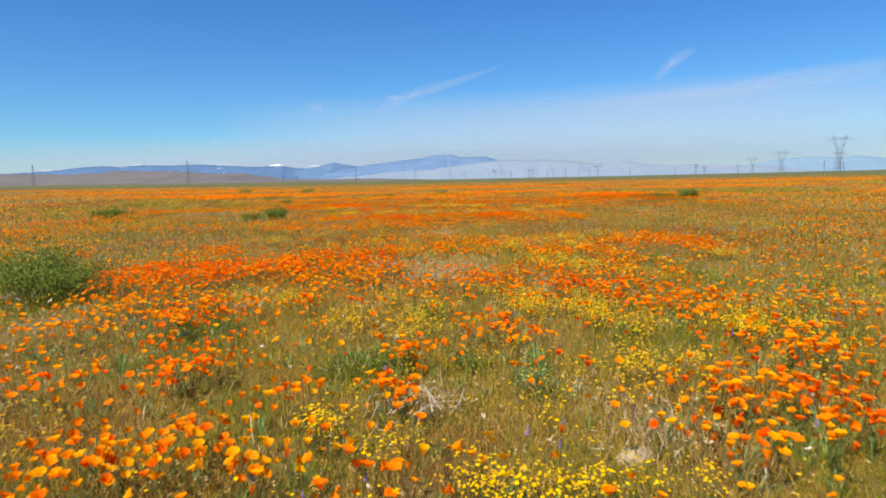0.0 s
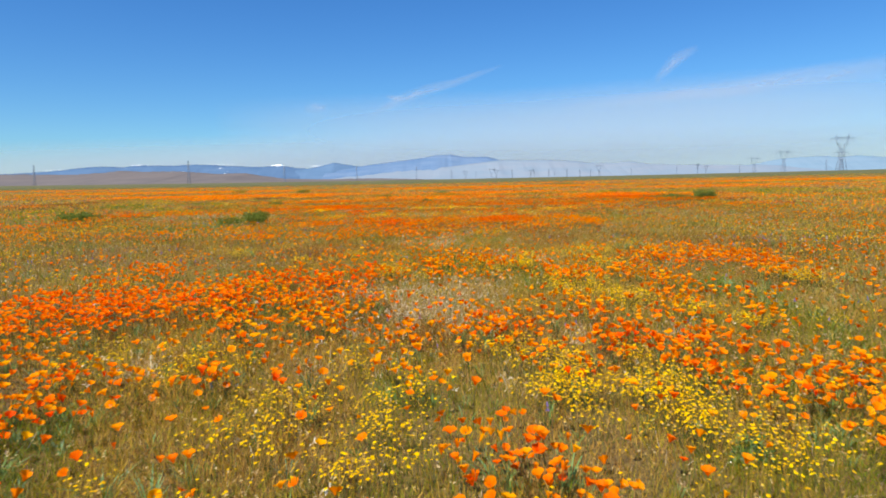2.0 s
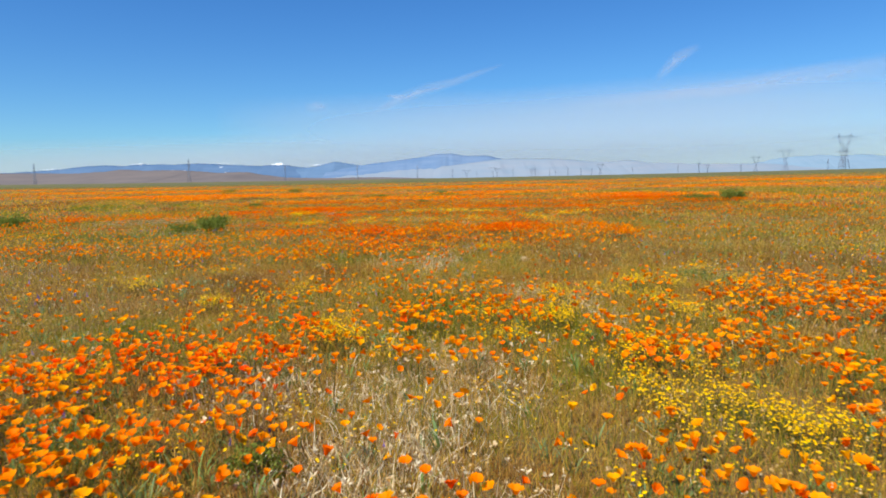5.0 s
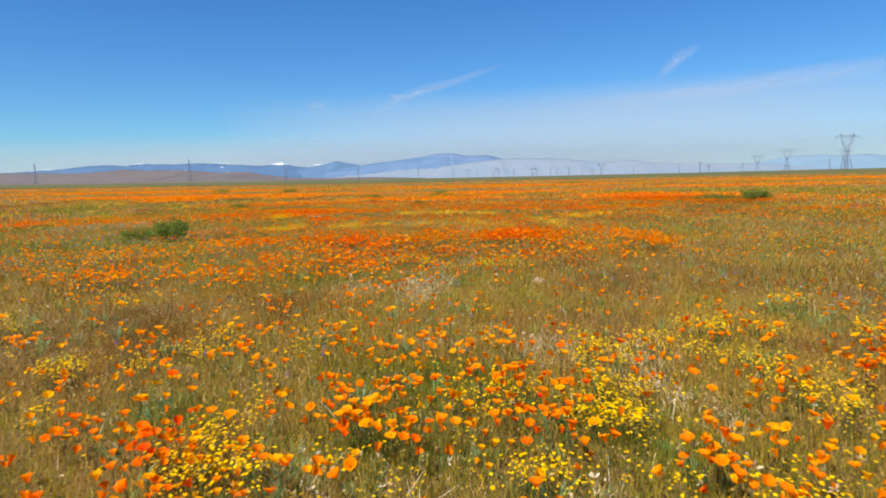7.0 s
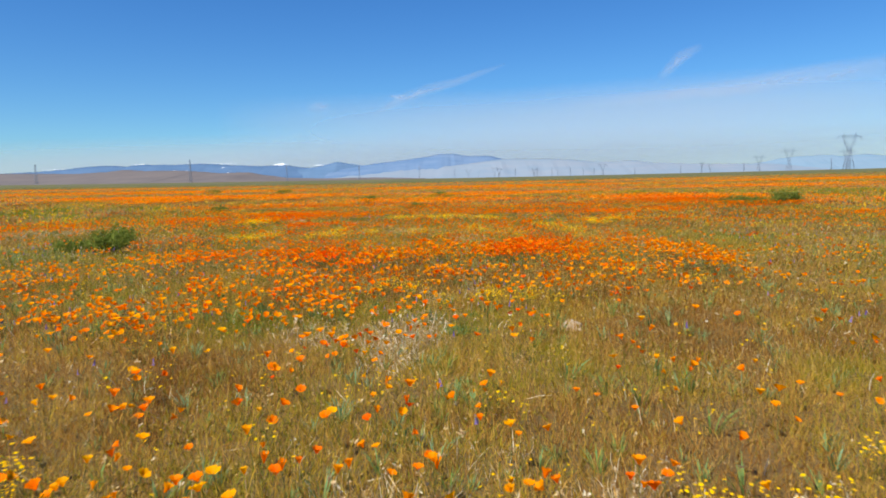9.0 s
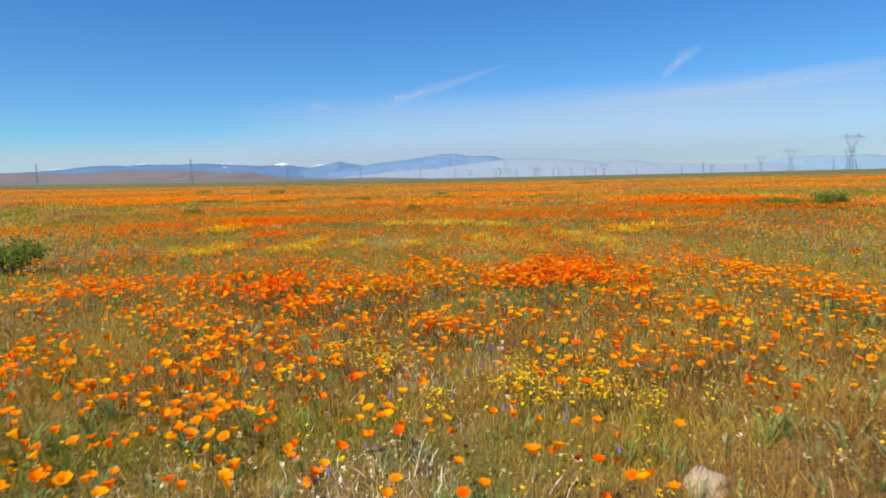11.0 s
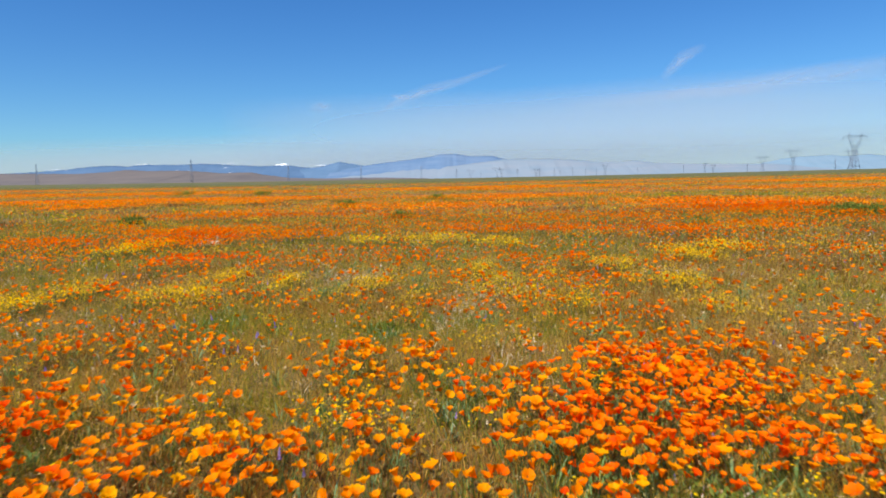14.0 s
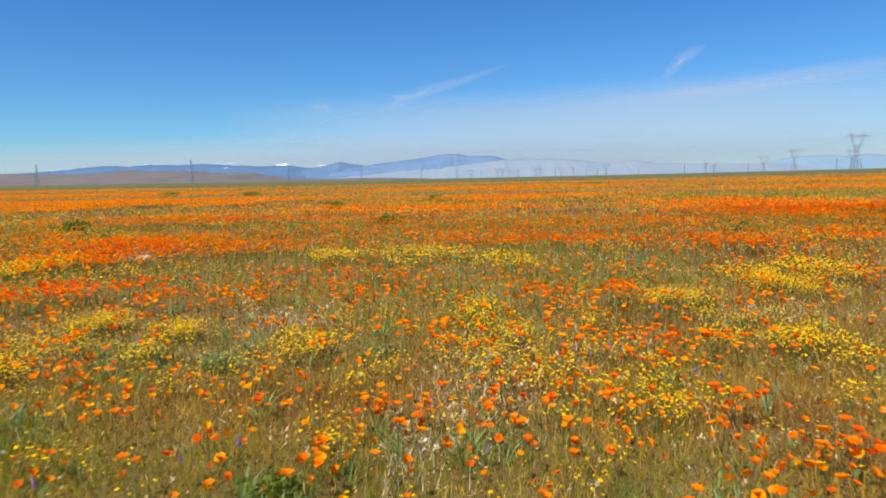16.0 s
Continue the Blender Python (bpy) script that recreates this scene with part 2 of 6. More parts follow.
# ---------------------------------------------------------------- ground
def terrain(x, y):
    """The field: level along the path, then rising gently to a low crest."""
    x, y = np.asarray(x, float), np.asarray(y, float)
    yy = np.minimum(y, 390.0)
    s = 0.0107 * (1 + 0.55 * np.clip(x / np.maximum(np.abs(y), 20), -0.9, 0.9) ** 2)
    z = s * (np.sqrt((yy - 20) ** 2 + 225) + yy - 20) / 2
    return z - 0.8 * (1 - np.exp(-np.maximum(y - 390.0, 0) / 150.0))


def graded(near_lo, near_hi, step, end, growth):
    out = list(np.arange(near_lo, near_hi, step))
    s, v = step, near_hi
    while v < end:
        out.append(v)
        s *= growth
        v += s
    out.append(end)
    s, v = step, near_lo
    low = []
    while v > -end:
        s *= growth
        v -= s
        low.append(max(v, -end))
    return np.array(low[::-1] + out)


def build_ground():
    xs, ys = graded(-6, 7, 0.25, 4950, 1.18), graded(0, 26, 0.25, 4950, 1.15)
    gx, gy = np.meshgrid(xs, ys)
    gz = terrain(gx, gy)
    close = np.exp(-(np.maximum(np.abs(gx) - 6, 0) / 10) ** 2 - (np.maximum(np.abs(gy - 13) - 13, 0) / 15) ** 2)
    gz = gz + close * (0.05 * (fbm(gx, gy, 1.1, 3) - 0.5) + 0.03 * (fbm(gx, gy, 0.25, 5, 2) - 0.5))
    v = np.stack([gx, gy, gz], -1).reshape(-1, 3)
    w = len(xs)
    i = (np.arange(len(ys) - 1)[:, None] * w + np.arange(w - 1)[None]).ravel()
    t = np.concatenate([np.stack([i, i + 1, i + w + 1], -1), np.stack([i, i + w + 1, i + w], -1)])
    tagged(new("ground", build_mesh("ground", v, t, [ground_material()], smooth=True)), "dry brown soil with plant litter under wildflowers", "ground", kind="structure")


build_ground()

# ---------------------------------------------------------------- where things grow
# patches: x, y, half width, half depth, amount
DRIFTS = [(0.99, 1.93, 0.06, 0.12, 0.6), (-0.13, 1.93, 0.09, 0.08, 0.5), (1.31, 1.96, 0.07, 0.14, 0.5), (-1.2, 1.99, 0.21, 0.15, 0.8), (0.2, 2.01, 0.17, 0.14, 0.35), (-0.85, 2.05, 0.18, 0.15, 0.8), (-0.46, 2.07, 0.1, 0.11, 0.6), (1.02, 2.2, 0.12, 0.17, 0.5), (-0.95, 2.3, 0.09, 0.07, 0.4), (1.57, 2.38, 0.1, 0.34, 1), (1.24, 2.72, 0.18, 0.37, 0.45), (-0.67, 2.74, 0.09, 0.16, 0.5), (-0.22, 2.76, 0.11, 0.16, 0.6), (1.8, 2.79, 0.12, 0.17, 0.7), (-1.73, 3, 0.12, 0.15, 0.5), (-1.32, 3.27, 0.18, 0.23, 0.8), (2.01, 3.41, 0.27, 0.39, 0.5), (-0.21, 3.46, 0.11, 0.18, 0.6)]
DRIFTS += [(-1.73, 3.69, 0.09, 0.21, 0.6), (0.33, 3.91, 0.23, 0.36, 0.9), (-2.5, 4.15, 0.23, 0.43, 0.5), (2.68, 4.23, 0.18, 0.44, 0.5), (-1.79, 4.62, 0.32, 0.44, 0.8), (1.93, 4.72, 0.27, 0.55, 0.5), (-1.19, 4.84, 0.1, 0.05, 0.7), (1.29, 4.87, 0.06, 0.05, 0.8), (1.6, 4.96, 0.22, 0.51, 0.7), (-1.11, 4.97, 0.12, 0.11, 0.7), (1.61, 5.04, 0.08, 0.14, 1.1), (-0.62, 5.1, 0.04, 0.1, 0.7), (1.33, 5.1, 0.12, 0.12, 0.8), (-0.22, 5.16, 0.11, 0.13, 0.4), (1.51, 5.16, 0.07, 0.08, 0.8), (0.58, 5.36, 0.15, 0.2, 0.5), (0.25, 5.37, 0.08, 0.15, 0.7), (1.84, 5.37, 0.05, 0.06, 0.6)]
DRIFTS += [(0.98, 5.38, 0.04, 0.1, 0.7), (-2.55, 5.41, 0.37, 0.6, 0.5), (1.36, 5.46, 0.06, 0.08, 0.7), (-0.98, 5.48, 0.05, 0.1, 0.6), (1.9, 5.62, 0.14, 0.15, 0.5), (-1.11, 5.63, 0.04, 0.16, 0.9), (-0.14, 5.65, 0.09, 0.09, 0.8), (1.04, 5.75, 0.09, 0.2, 0.8), (0.24, 5.78, 0.13, 0.14, 0.3), (1.46, 5.8, 0.18, 0.17, 0.7), (-0.39, 5.82, 0.09, 0.14, 0.6), (1.42, 5.89, 0.34, 0.7, 0.5), (-1.42, 5.95, 0.09, 0.12, 0.6), (0.39, 5.97, 0.35, 0.58, 0.6), (-0.23, 5.98, 0.14, 0.12, 0.8), (-1.14, 6.03, 0.15, 0.16, 0.8), (0.8, 6.06, 0.06, 0.12, 0.7), (2.27, 6.13, 0.12, 0.21, 0.5)]
DRIFTS += [(-0.84, 6.28, 0.16, 0.26, 0.9), (-1.43, 6.36, 0.16, 0.2, 0.8), (0.62, 6.4, 0.19, 0.2, 0.4), (-2.21, 6.68, 0.3, 0.33, 1.3), (-2.69, 6.77, 0.73, 0.81, 0.9), (1.03, 6.84, 0.18, 0.18, 0.6), (2.41, 6.9, 0.18, 0.26, 0.6), (-2, 6.92, 0.26, 0.2, 1), (1.99, 6.95, 0.24, 0.33, 0.6), (-1.17, 6.97, 0.25, 0.38, 0.7), (-0.94, 7.04, 0.42, 0.99, 0.6), (-0.67, 7.24, 0.13, 0.31, 0.5), (-2.79, 7.32, 0.21, 0.32, 0.5), (-1.88, 7.34, 0.28, 0.35, 1), (-1.68, 7.58, 0.35, 0.92, 0.8), (-1.8, 7.62, 0.22, 0.36, 0.8), (-2.28, 7.66, 0.22, 0.37, 0.5), (2.15, 7.69, 0.24, 0.37, 0.7)]
DRIFTS += [(-1.27, 8.01, 0.32, 0.34, 0.9), (-0.8, 8.19, 0.2, 0.27, 0.8), (1.95, 8.22, 0.23, 0.45, 0.7), (1.44, 8.25, 0.32, 0.36, 0.7), (1.21, 8.6, 0.06, 0.04, 0.7), (3.47, 8.69, 0.32, 0.66, 0.5), (-0.22, 8.69, 0.09, 0.08, 0.6), (-0.47, 8.74, 0.1, 0.1, 0.7), (-0.69, 8.77, 0.06, 0.07, 0.9), (1.17, 8.77, 0.09, 0.14, 0.8), (1.4, 8.77, 0.04, 0.07, 0.5), (-3.18, 8.78, 0.37, 0.6, 0.4), (1.48, 8.8, 0.05, 0.13, 0.9), (0.4, 8.92, 0.07, 0.08, 0.7), (-0.76, 8.98, 0.07, 0.11, 1), (0.09, 9.04, 0.09, 0.12, 0.9), (1.45, 9.04, 0.07, 0.11, 0.7), (-1.12, 9.09, 0.09, 0.09, 0.9)]
DRIFTS += [(-0.13, 9.23, 0.1, 0.1, 0.8), (-0.41, 9.27, 0.08, 0.11, 0.7), (-0.67, 9.28, 0.05, 0.11, 0.6), (0.5, 9.35, 0.38, 0.49, 0.5), (3.33, 9.48, 0.45, 0.85, 0.5), (2.72, 9.5, 0.37, 0.61, 0.5), (-0.21, 9.53, 0.07, 0.08, 0.9), (0.07, 9.57, 0.13, 0.17, 0.4), (1.91, 9.66, 0.09, 0.15, 0.6), (0.65, 9.69, 0.13, 0.11, 0.4), (-1.07, 9.7, 0.09, 0.09, 0.8), (2.35, 9.77, 0.09, 0.08, 0.6), (2.27, 9.82, 0.09, 0.11, 0.9), (-0.63, 9.86, 0.05, 0.1, 0.6), (0.51, 10.11, 0.25, 0.23, 0.3), (0.09, 10.13, 0.13, 0.19, 0.4), (-0.16, 10.15, 0.16, 0.2, 0.35), (-2.14, 10.45, 0.12, 0.12, 0.8)]
DRIFTS += [(-0.73, 10.7, 0.12, 0.13, 0.5), (-0.98, 10.72, 0.09, 0.1, 0.6), (2.69, 11.18, 0.1, 0.08, 1), (-0.3, 13.03, 0.09, 0.1, 0.3), (-2.13, 13.3, 0.46, 0.49, 0.6), (0.95, 13.32, 0.08, 0.06, 0.6), (1.19, 13.39, 0.03, 0.04, 0.7), (-3.19, 13.43, 0.48, 0.5, 0.7), (1.42, 13.43, 0.04, 0.05, 0.6), (-0.74, 13.49, 0.11, 0.1, 0.3), (0.12, 13.52, 0.11, 0.15, 0.5), (1.68, 13.62, 0.09, 0.04, 0.9), (-1.16, 13.63, 0.18, 0.11, 0.5), (0.24, 13.69, 0.08, 0.11, 0.5), (0.68, 13.7, 0.06, 0.08, 0.8), (-1.59, 13.71, 0.32, 0.78, 0.5), (1.69, 13.83, 0.06, 0.05, 0.8), (0.9, 13.87, 0.08, 0.13, 0.3)]
DRIFTS += [(-1.02, 13.89, 0.09, 0.09, 0.4), (2.18, 13.96, 0.05, 0.1, 0.8), (-1.27, 13.98, 0.2, 0.14, 0.4), (-0.78, 14.08, 0.55, 0.86, 0.5), (-1.77, 14.2, 0.05, 0.24, 0.8), (1.91, 14.25, 0.09, 0.12, 0.7), (1.7, 14.28, 0.14, 0.21, 0.6), (1.26, 14.3, 0.14, 0.17, 0.5), (-0.83, 14.32, 0.2, 0.17, 0.3), (2.44, 14.43, 0.09, 0.13, 0.5), (-1.9, 14.6, 0.17, 0.18, 0.7), (-0.14, 15, 0.18, 0.23, 0.6), (0.41, 15.12, 0.18, 0.27, 0.5), (-0.8, 15.36, 0.2, 0.22, 0.4), (2.08, 15.39, 0.18, 0.23, 0.6), (-1.38, 15.41, 0.3, 0.23, 0.8), (3.25, 15.67, 0.19, 0.58, 0.9), (-0.61, 15.72, 0.18, 0.27, 1)]
DRIFTS += [(1.76, 15.86, 0.04, 0.06, 1), (1.48, 15.92, 0.04, 0.03, 0.7), (1.34, 15.94, 0.07, 0.04, 0.6), (1, 15.95, 0.07, 0.04, 0.7), (1.59, 15.97, 0.12, 0.1, 0.4), (-0.54, 15.97, 0.09, 0.05, 0.7), (-0.87, 16.06, 0.08, 0.1, 0.9), (1.84, 16.08, 0.09, 0.05, 0.6), (-0.72, 16.09, 0.1, 0.11, 0.6), (-0.03, 16.15, 0.07, 0.05, 0.5), (-0.61, 16.17, 0.1, 0.08, 0.6), (1.8, 16.22, 0.05, 0.08, 1), (-0.36, 16.26, 0.09, 0.1, 0.7), (0.04, 16.29, 0.09, 0.09, 0.7), (-1.02, 16.39, 0.13, 0.09, 1.2), (2.13, 16.43, 0.05, 0.12, 0.8), (-0.64, 16.43, 0.11, 0.12, 0.7), (-0.33, 16.47, 0.11, 0.1, 0.8)]
DRIFTS += [(0.83, 16.48, 0.09, 0.13, 1.1), (1.12, 16.5, 0.11, 0.09, 0.8), (0.37, 16.5, 0.09, 0.1, 0.7), (1.72, 16.51, 0.07, 0.15, 0.9), (-2.89, 16.54, 0.26, 0.48, 0.7), (0.66, 16.55, 0.11, 0.13, 0.8), (-0.98, 16.56, 0.2, 0.11, 1), (-0.14, 16.58, 0.16, 0.11, 0.8), (3.31, 16.64, 0.38, 0.62, 0.5), (-0.64, 16.68, 0.12, 0.18, 0.5), (0.26, 16.7, 0.12, 0.12, 0.9), (-0.36, 16.71, 0.34, 0.47, 0.6), (-2.48, 16.75, 0.23, 0.31, 0.9), (1.87, 16.76, 0.16, 0.12, 0.7), (1.96, 16.78, 0.2, 0.52, 0.7), (1.58, 16.78, 0.12, 0.16, 1), (-1.13, 16.81, 0.22, 0.58, 1.1), (1.29, 16.81, 0.27, 0.19, 1.6)]
DRIFTS += [(-1.7, 16.83, 0.27, 0.37, 0.8), (0.05, 16.86, 0.13, 0.17, 1), (-0.21, 16.87, 0.15, 0.14, 1), (-1.13, 16.92, 0.11, 0.13, 0.6), (-0.42, 16.96, 0.14, 0.14, 0.9), (0.12, 16.98, 0.22, 0.56, 0.7), (0.95, 17.05, 0.26, 0.52, 1.4), (2.31, 17.09, 0.22, 0.23, 0.8), (0.14, 17.1, 0.14, 0.12, 0.6), (1.8, 17.11, 0.18, 0.44, 1.2), (1.52, 17.16, 0.27, 0.32, 1.8), (1.01, 17.27, 0.14, 0.26, 1.2), (-1.04, 17.27, 0.2, 0.17, 0.5), (-1.65, 17.31, 0.15, 0.18, 0.5), (3.14, 17.34, 0.39, 0.63, 0.5), (1.29, 17.36, 0.34, 0.27, 1.6), (1.47, 17.37, 0.36, 0.63, 2.2), (2.78, 17.47, 0.1, 0.2, 0.9)]
DRIFTS += [(0.62, 17.51, 0.16, 0.25, 0.5), (1.92, 17.53, 0.2, 0.2, 1.2), (0.42, 17.92, 0.12, 0.31, 0.7), (0.02, 18.09, 0.15, 0.27, 0.8), (2.94, 18.22, 0.35, 0.42, 0.3), (-1.75, 18.23, 0.23, 0.29, 0.6), (2.24, 18.27, 0.36, 0.36, 0.35), (-0.97, 18.33, 0.17, 0.3, 0.4), (-1.36, 18.53, 0.21, 0.2, 0.5), (1.55, 18.68, 0.21, 0.18, 0.5), (1.46, 18.8, 0.04, 0.02, 0.7), (-0.06, 18.86, 0.06, 0.04, 0.6), (0.19, 18.88, 0.06, 0.05, 0.5), (1.68, 18.92, 0.04, 0.03, 0.8), (1.59, 18.94, 0.06, 0.05, 0.8), (2, 18.97, 0.04, 0.06, 0.5), (0.05, 18.99, 0.05, 0.05, 0.4), (-0.6, 19, 0.03, 0.04, 1)]
DRIFTS += [(0.26, 19.03, 0.09, 0.09, 0.8), (-0.32, 19.05, 0.08, 0.07, 1), (0.32, 19.11, 0.06, 0.08, 0.6), (2.05, 19.12, 0.03, 0.06, 0.9), (1.93, 19.14, 0.06, 0.06, 0.8), (0.51, 19.2, 0.07, 0.08, 0.6), (0.97, 19.25, 0.07, 0.04, 0.8), (1.37, 19.26, 0.05, 0.04, 0.8), (-0.06, 19.27, 0.05, 0.05, 0.7), (-0.24, 19.28, 0.07, 0.04, 0.7), (0.9, 19.4, 0.09, 0.12, 0.7), (1.8, 19.41, 0.05, 0.04, 0.7), (0.62, 19.49, 0.04, 0.21, 0.7), (0.45, 19.55, 0.12, 0.14, 0.5), (0.92, 19.65, 0.04, 0.06, 0.7), (1.37, 19.66, 0.04, 0.09, 0.6), (-0.05, 19.7, 0.08, 0.06, 0.7), (1.24, 19.71, 0.08, 0.05, 0.7)]
DRIFTS += [(0.78, 19.73, 0.06, 0.13, 0.8), (-0.98, 19.75, 0.07, 0.06, 0.7), (1.76, 19.76, 0.04, 0.06, 0.8), (-0.81, 19.81, 0.15, 0.08, 0.7), (-0.16, 19.94, 0.07, 0.06, 0.7), (2.01, 19.99, 0.05, 0.11, 0.8), (2.74, 20.09, 0.11, 0.1, 0.8), (-0.23, 20.17, 0.07, 0.09, 0.7), (-1.42, 20.25, 0.1, 0.11, 1), (-0, 20.33, 0.05, 0.19, 0.7), (1.74, 20.33, 0.19, 0.23, 0.6), (2.28, 20.34, 0.1, 0.13, 0.9), (2.06, 20.53, 0.08, 0.15, 0.7), (-1.48, 20.65, 0.06, 0.17, 0.7), (1.95, 21.96, 0.15, 0.2, 0.6), (1.47, 22.01, 0.15, 0.17, 0.8), (-0.89, 22.02, 0.23, 0.32, 0.6), (-1.54, 22.06, 0.16, 0.25, 0.6)]
DRIFTS += [(0.08, 22.19, 0.39, 0.45, 0.3), (-2.85, 22.2, 0.17, 0.34, 0.7), (-2.56, 22.43, 0.39, 0.35, 1), (-2.07, 22.51, 0.26, 0.3, 0.9), (2.35, 23.13, 0.35, 0.24, 0.5), (4.45, 25.52, 0.68, 0.71, 0.7), (-3.79, 25.55, 0.55, 0.6, 1), (2.3, 25.92, 1.23, 0.64, 0.6), (6.2, 25.95, 0.34, 0.78, 0.8), (-2.27, 26.01, 1.72, 0.79, 0.5), (-4.18, 27.15, 0.99, 0.83, 0.9), (9.3, 33.43, 1.38, 1.69, 1.3), (-2.33, 37.1, 1.51, 2.5, 0.7), (-13.94, 41.19, 1.76, 2.7, 1), (-8.53, 44.04, 1.37, 3.32, 0.8), (2.74, 44.42, 2.01, 2.89, 0.9)]
GOLDS = [(0.17, 1.92, 0.18, 0.12, 1), (0.37, 1.92, 0.12, 0.13, 0.9), (0.61, 1.94, 0.09, 0.08, 0.6), (0.87, 1.97, 0.09, 0.09, 0.5), (0.06, 2.15, 0.07, 0.16, 0.6), (-0.28, 2.17, 0.12, 0.18, 0.6), (-0.15, 2.28, 0.09, 0.13, 0.6), (-0.5, 2.49, 0.1, 0.11, 0.8), (0.39, 2.65, 0.12, 0.15, 0.5), (1.3, 3.2, 0.12, 0.21, 0.6), (1.02, 3.23, 0.14, 0.24, 0.8), (2.12, 3.62, 0.21, 0.27, 0.4), (1.95, 4, 0.2, 0.27, 0.8), (1.27, 4.14, 0.18, 0.32, 0.6), (2.14, 4.28, 0.31, 0.45, 0.4), (-0.18, 4.38, 0.2, 0.4, 0.6), (-0.63, 4.49, 0.21, 0.34, 0.7), (1.09, 4.65, 0.14, 0.4, 1)]
GOLDS += [(0.93, 4.77, 0.12, 0.05, 1.1), (-0.28, 4.85, 0.05, 0.05, 1), (-0.07, 4.88, 0.05, 0.07, 1), (1.2, 4.88, 0.11, 0.13, 0.9), (0.79, 4.98, 0.06, 0.15, 0.8), (0.67, 5.03, 0.1, 0.16, 1), (0.65, 5.05, 0.19, 0.46, 0.8), (-1.39, 5.06, 0.11, 0.1, 0.7), (-1.32, 5.26, 0.11, 0.07, 0.5), (1.11, 5.32, 0.06, 0.1, 0.9), (-0.47, 5.34, 0.1, 0.13, 1), (0.7, 5.36, 0.09, 0.2, 0.8), (-1.3, 5.47, 0.11, 0.14, 0.9), (-1.75, 5.54, 0.26, 0.36, 0.5), (0.36, 5.62, 0.21, 0.15, 0.7), (-0.86, 5.76, 0.07, 0.07, 0.5), (2.16, 6.13, 0.14, 0.17, 0.6), (1.96, 6.63, 0.17, 0.21, 0.6)]
GOLDS += [(1.66, 7.14, 0.16, 0.36, 0.7), (1.49, 7.42, 0.16, 0.64, 0.9), (-2.15, 7.63, 0.22, 0.27, 0.3), (1.32, 7.9, 0.25, 0.78, 0.8), (3.54, 8.07, 0.18, 0.53, 1), (-1.76, 8.07, 0.16, 0.13, 0.8), (-3.16, 8.18, 0.17, 0.34, 0.5), (0.66, 8.62, 0.09, 0.06, 0.7), (0.95, 8.65, 0.06, 0.08, 0.8), (-0.38, 8.74, 0.09, 0.14, 0.8), (0.61, 8.74, 0.14, 0.1, 0.9), (-0.53, 8.75, 0.08, 0.14, 0.5), (0.17, 8.77, 0.09, 0.14, 0.5), (0.84, 8.78, 0.12, 0.11, 0.8), (-0.11, 8.9, 0.07, 0.08, 0.3), (-0.62, 9.08, 0.14, 0.25, 0.5), (-0.6, 9.1, 0.09, 0.08, 1), (1.27, 9.15, 0.05, 0.07, 0.5)]
GOLDS += [(1.78, 9.25, 0.08, 0.11, 0.6), (1.06, 9.26, 0.09, 0.14, 1), (-1.4, 9.34, 0.05, 0.06, 0.8), (1.99, 9.35, 0.19, 0.46, 0.7), (0.52, 9.46, 0.12, 0.1, 0.6), (2.04, 9.46, 0.12, 0.16, 0.8), (1.1, 9.58, 0.15, 0.12, 1), (0.59, 9.61, 0.13, 0.12, 1), (2.06, 9.8, 0.11, 0.24, 0.9), (1.15, 9.9, 0.2, 0.54, 0.9), (-1.34, 10.06, 0.08, 0.14, 0.9), (1.88, 10.07, 0.17, 0.23, 0.7), (-1.68, 10.08, 0.16, 0.13, 0.9), (1.2, 10.28, 0.11, 0.12, 0.8), (1.55, 10.4, 0.14, 0.22, 0.5), (-1.3, 10.53, 0.18, 0.14, 0.6), (2.92, 10.64, 0.12, 0.19, 0.6), (2.29, 10.7, 0.1, 0.24, 0.8)]
GOLDS += [(1.98, 10.8, 0.15, 0.2, 0.7), (-3, 10.96, 0.26, 0.31, 0.6), (-2.71, 11.1, 0.08, 0.19, 0.8), (2.95, 11.61, 0.18, 0.2, 0.5), (-2.34, 12.02, 0.09, 0.18, 0.6), (1.11, 13.39, 0.03, 0.05, 0.8), (1.29, 13.72, 0.13, 0.17, 0.5), (0.4, 13.79, 0.14, 0.07, 0.8), (0.77, 13.88, 0.17, 0.1, 0.6), (1.06, 13.95, 0.15, 0.17, 0.7), (0.06, 14.37, 0.12, 0.22, 0.8), (-0.3, 14.39, 0.15, 0.18, 0.4), (1.02, 14.41, 0.15, 0.18, 0.4), (2.69, 14.59, 0.1, 0.12, 0.6), (-0.12, 14.85, 0.14, 0.18, 0.5), (-0.11, 16.05, 0.02, 0.04, 1), (0.23, 16.41, 0.02, 0.04, 1), (0.28, 17.14, 0.1, 0.08, 0.7)]
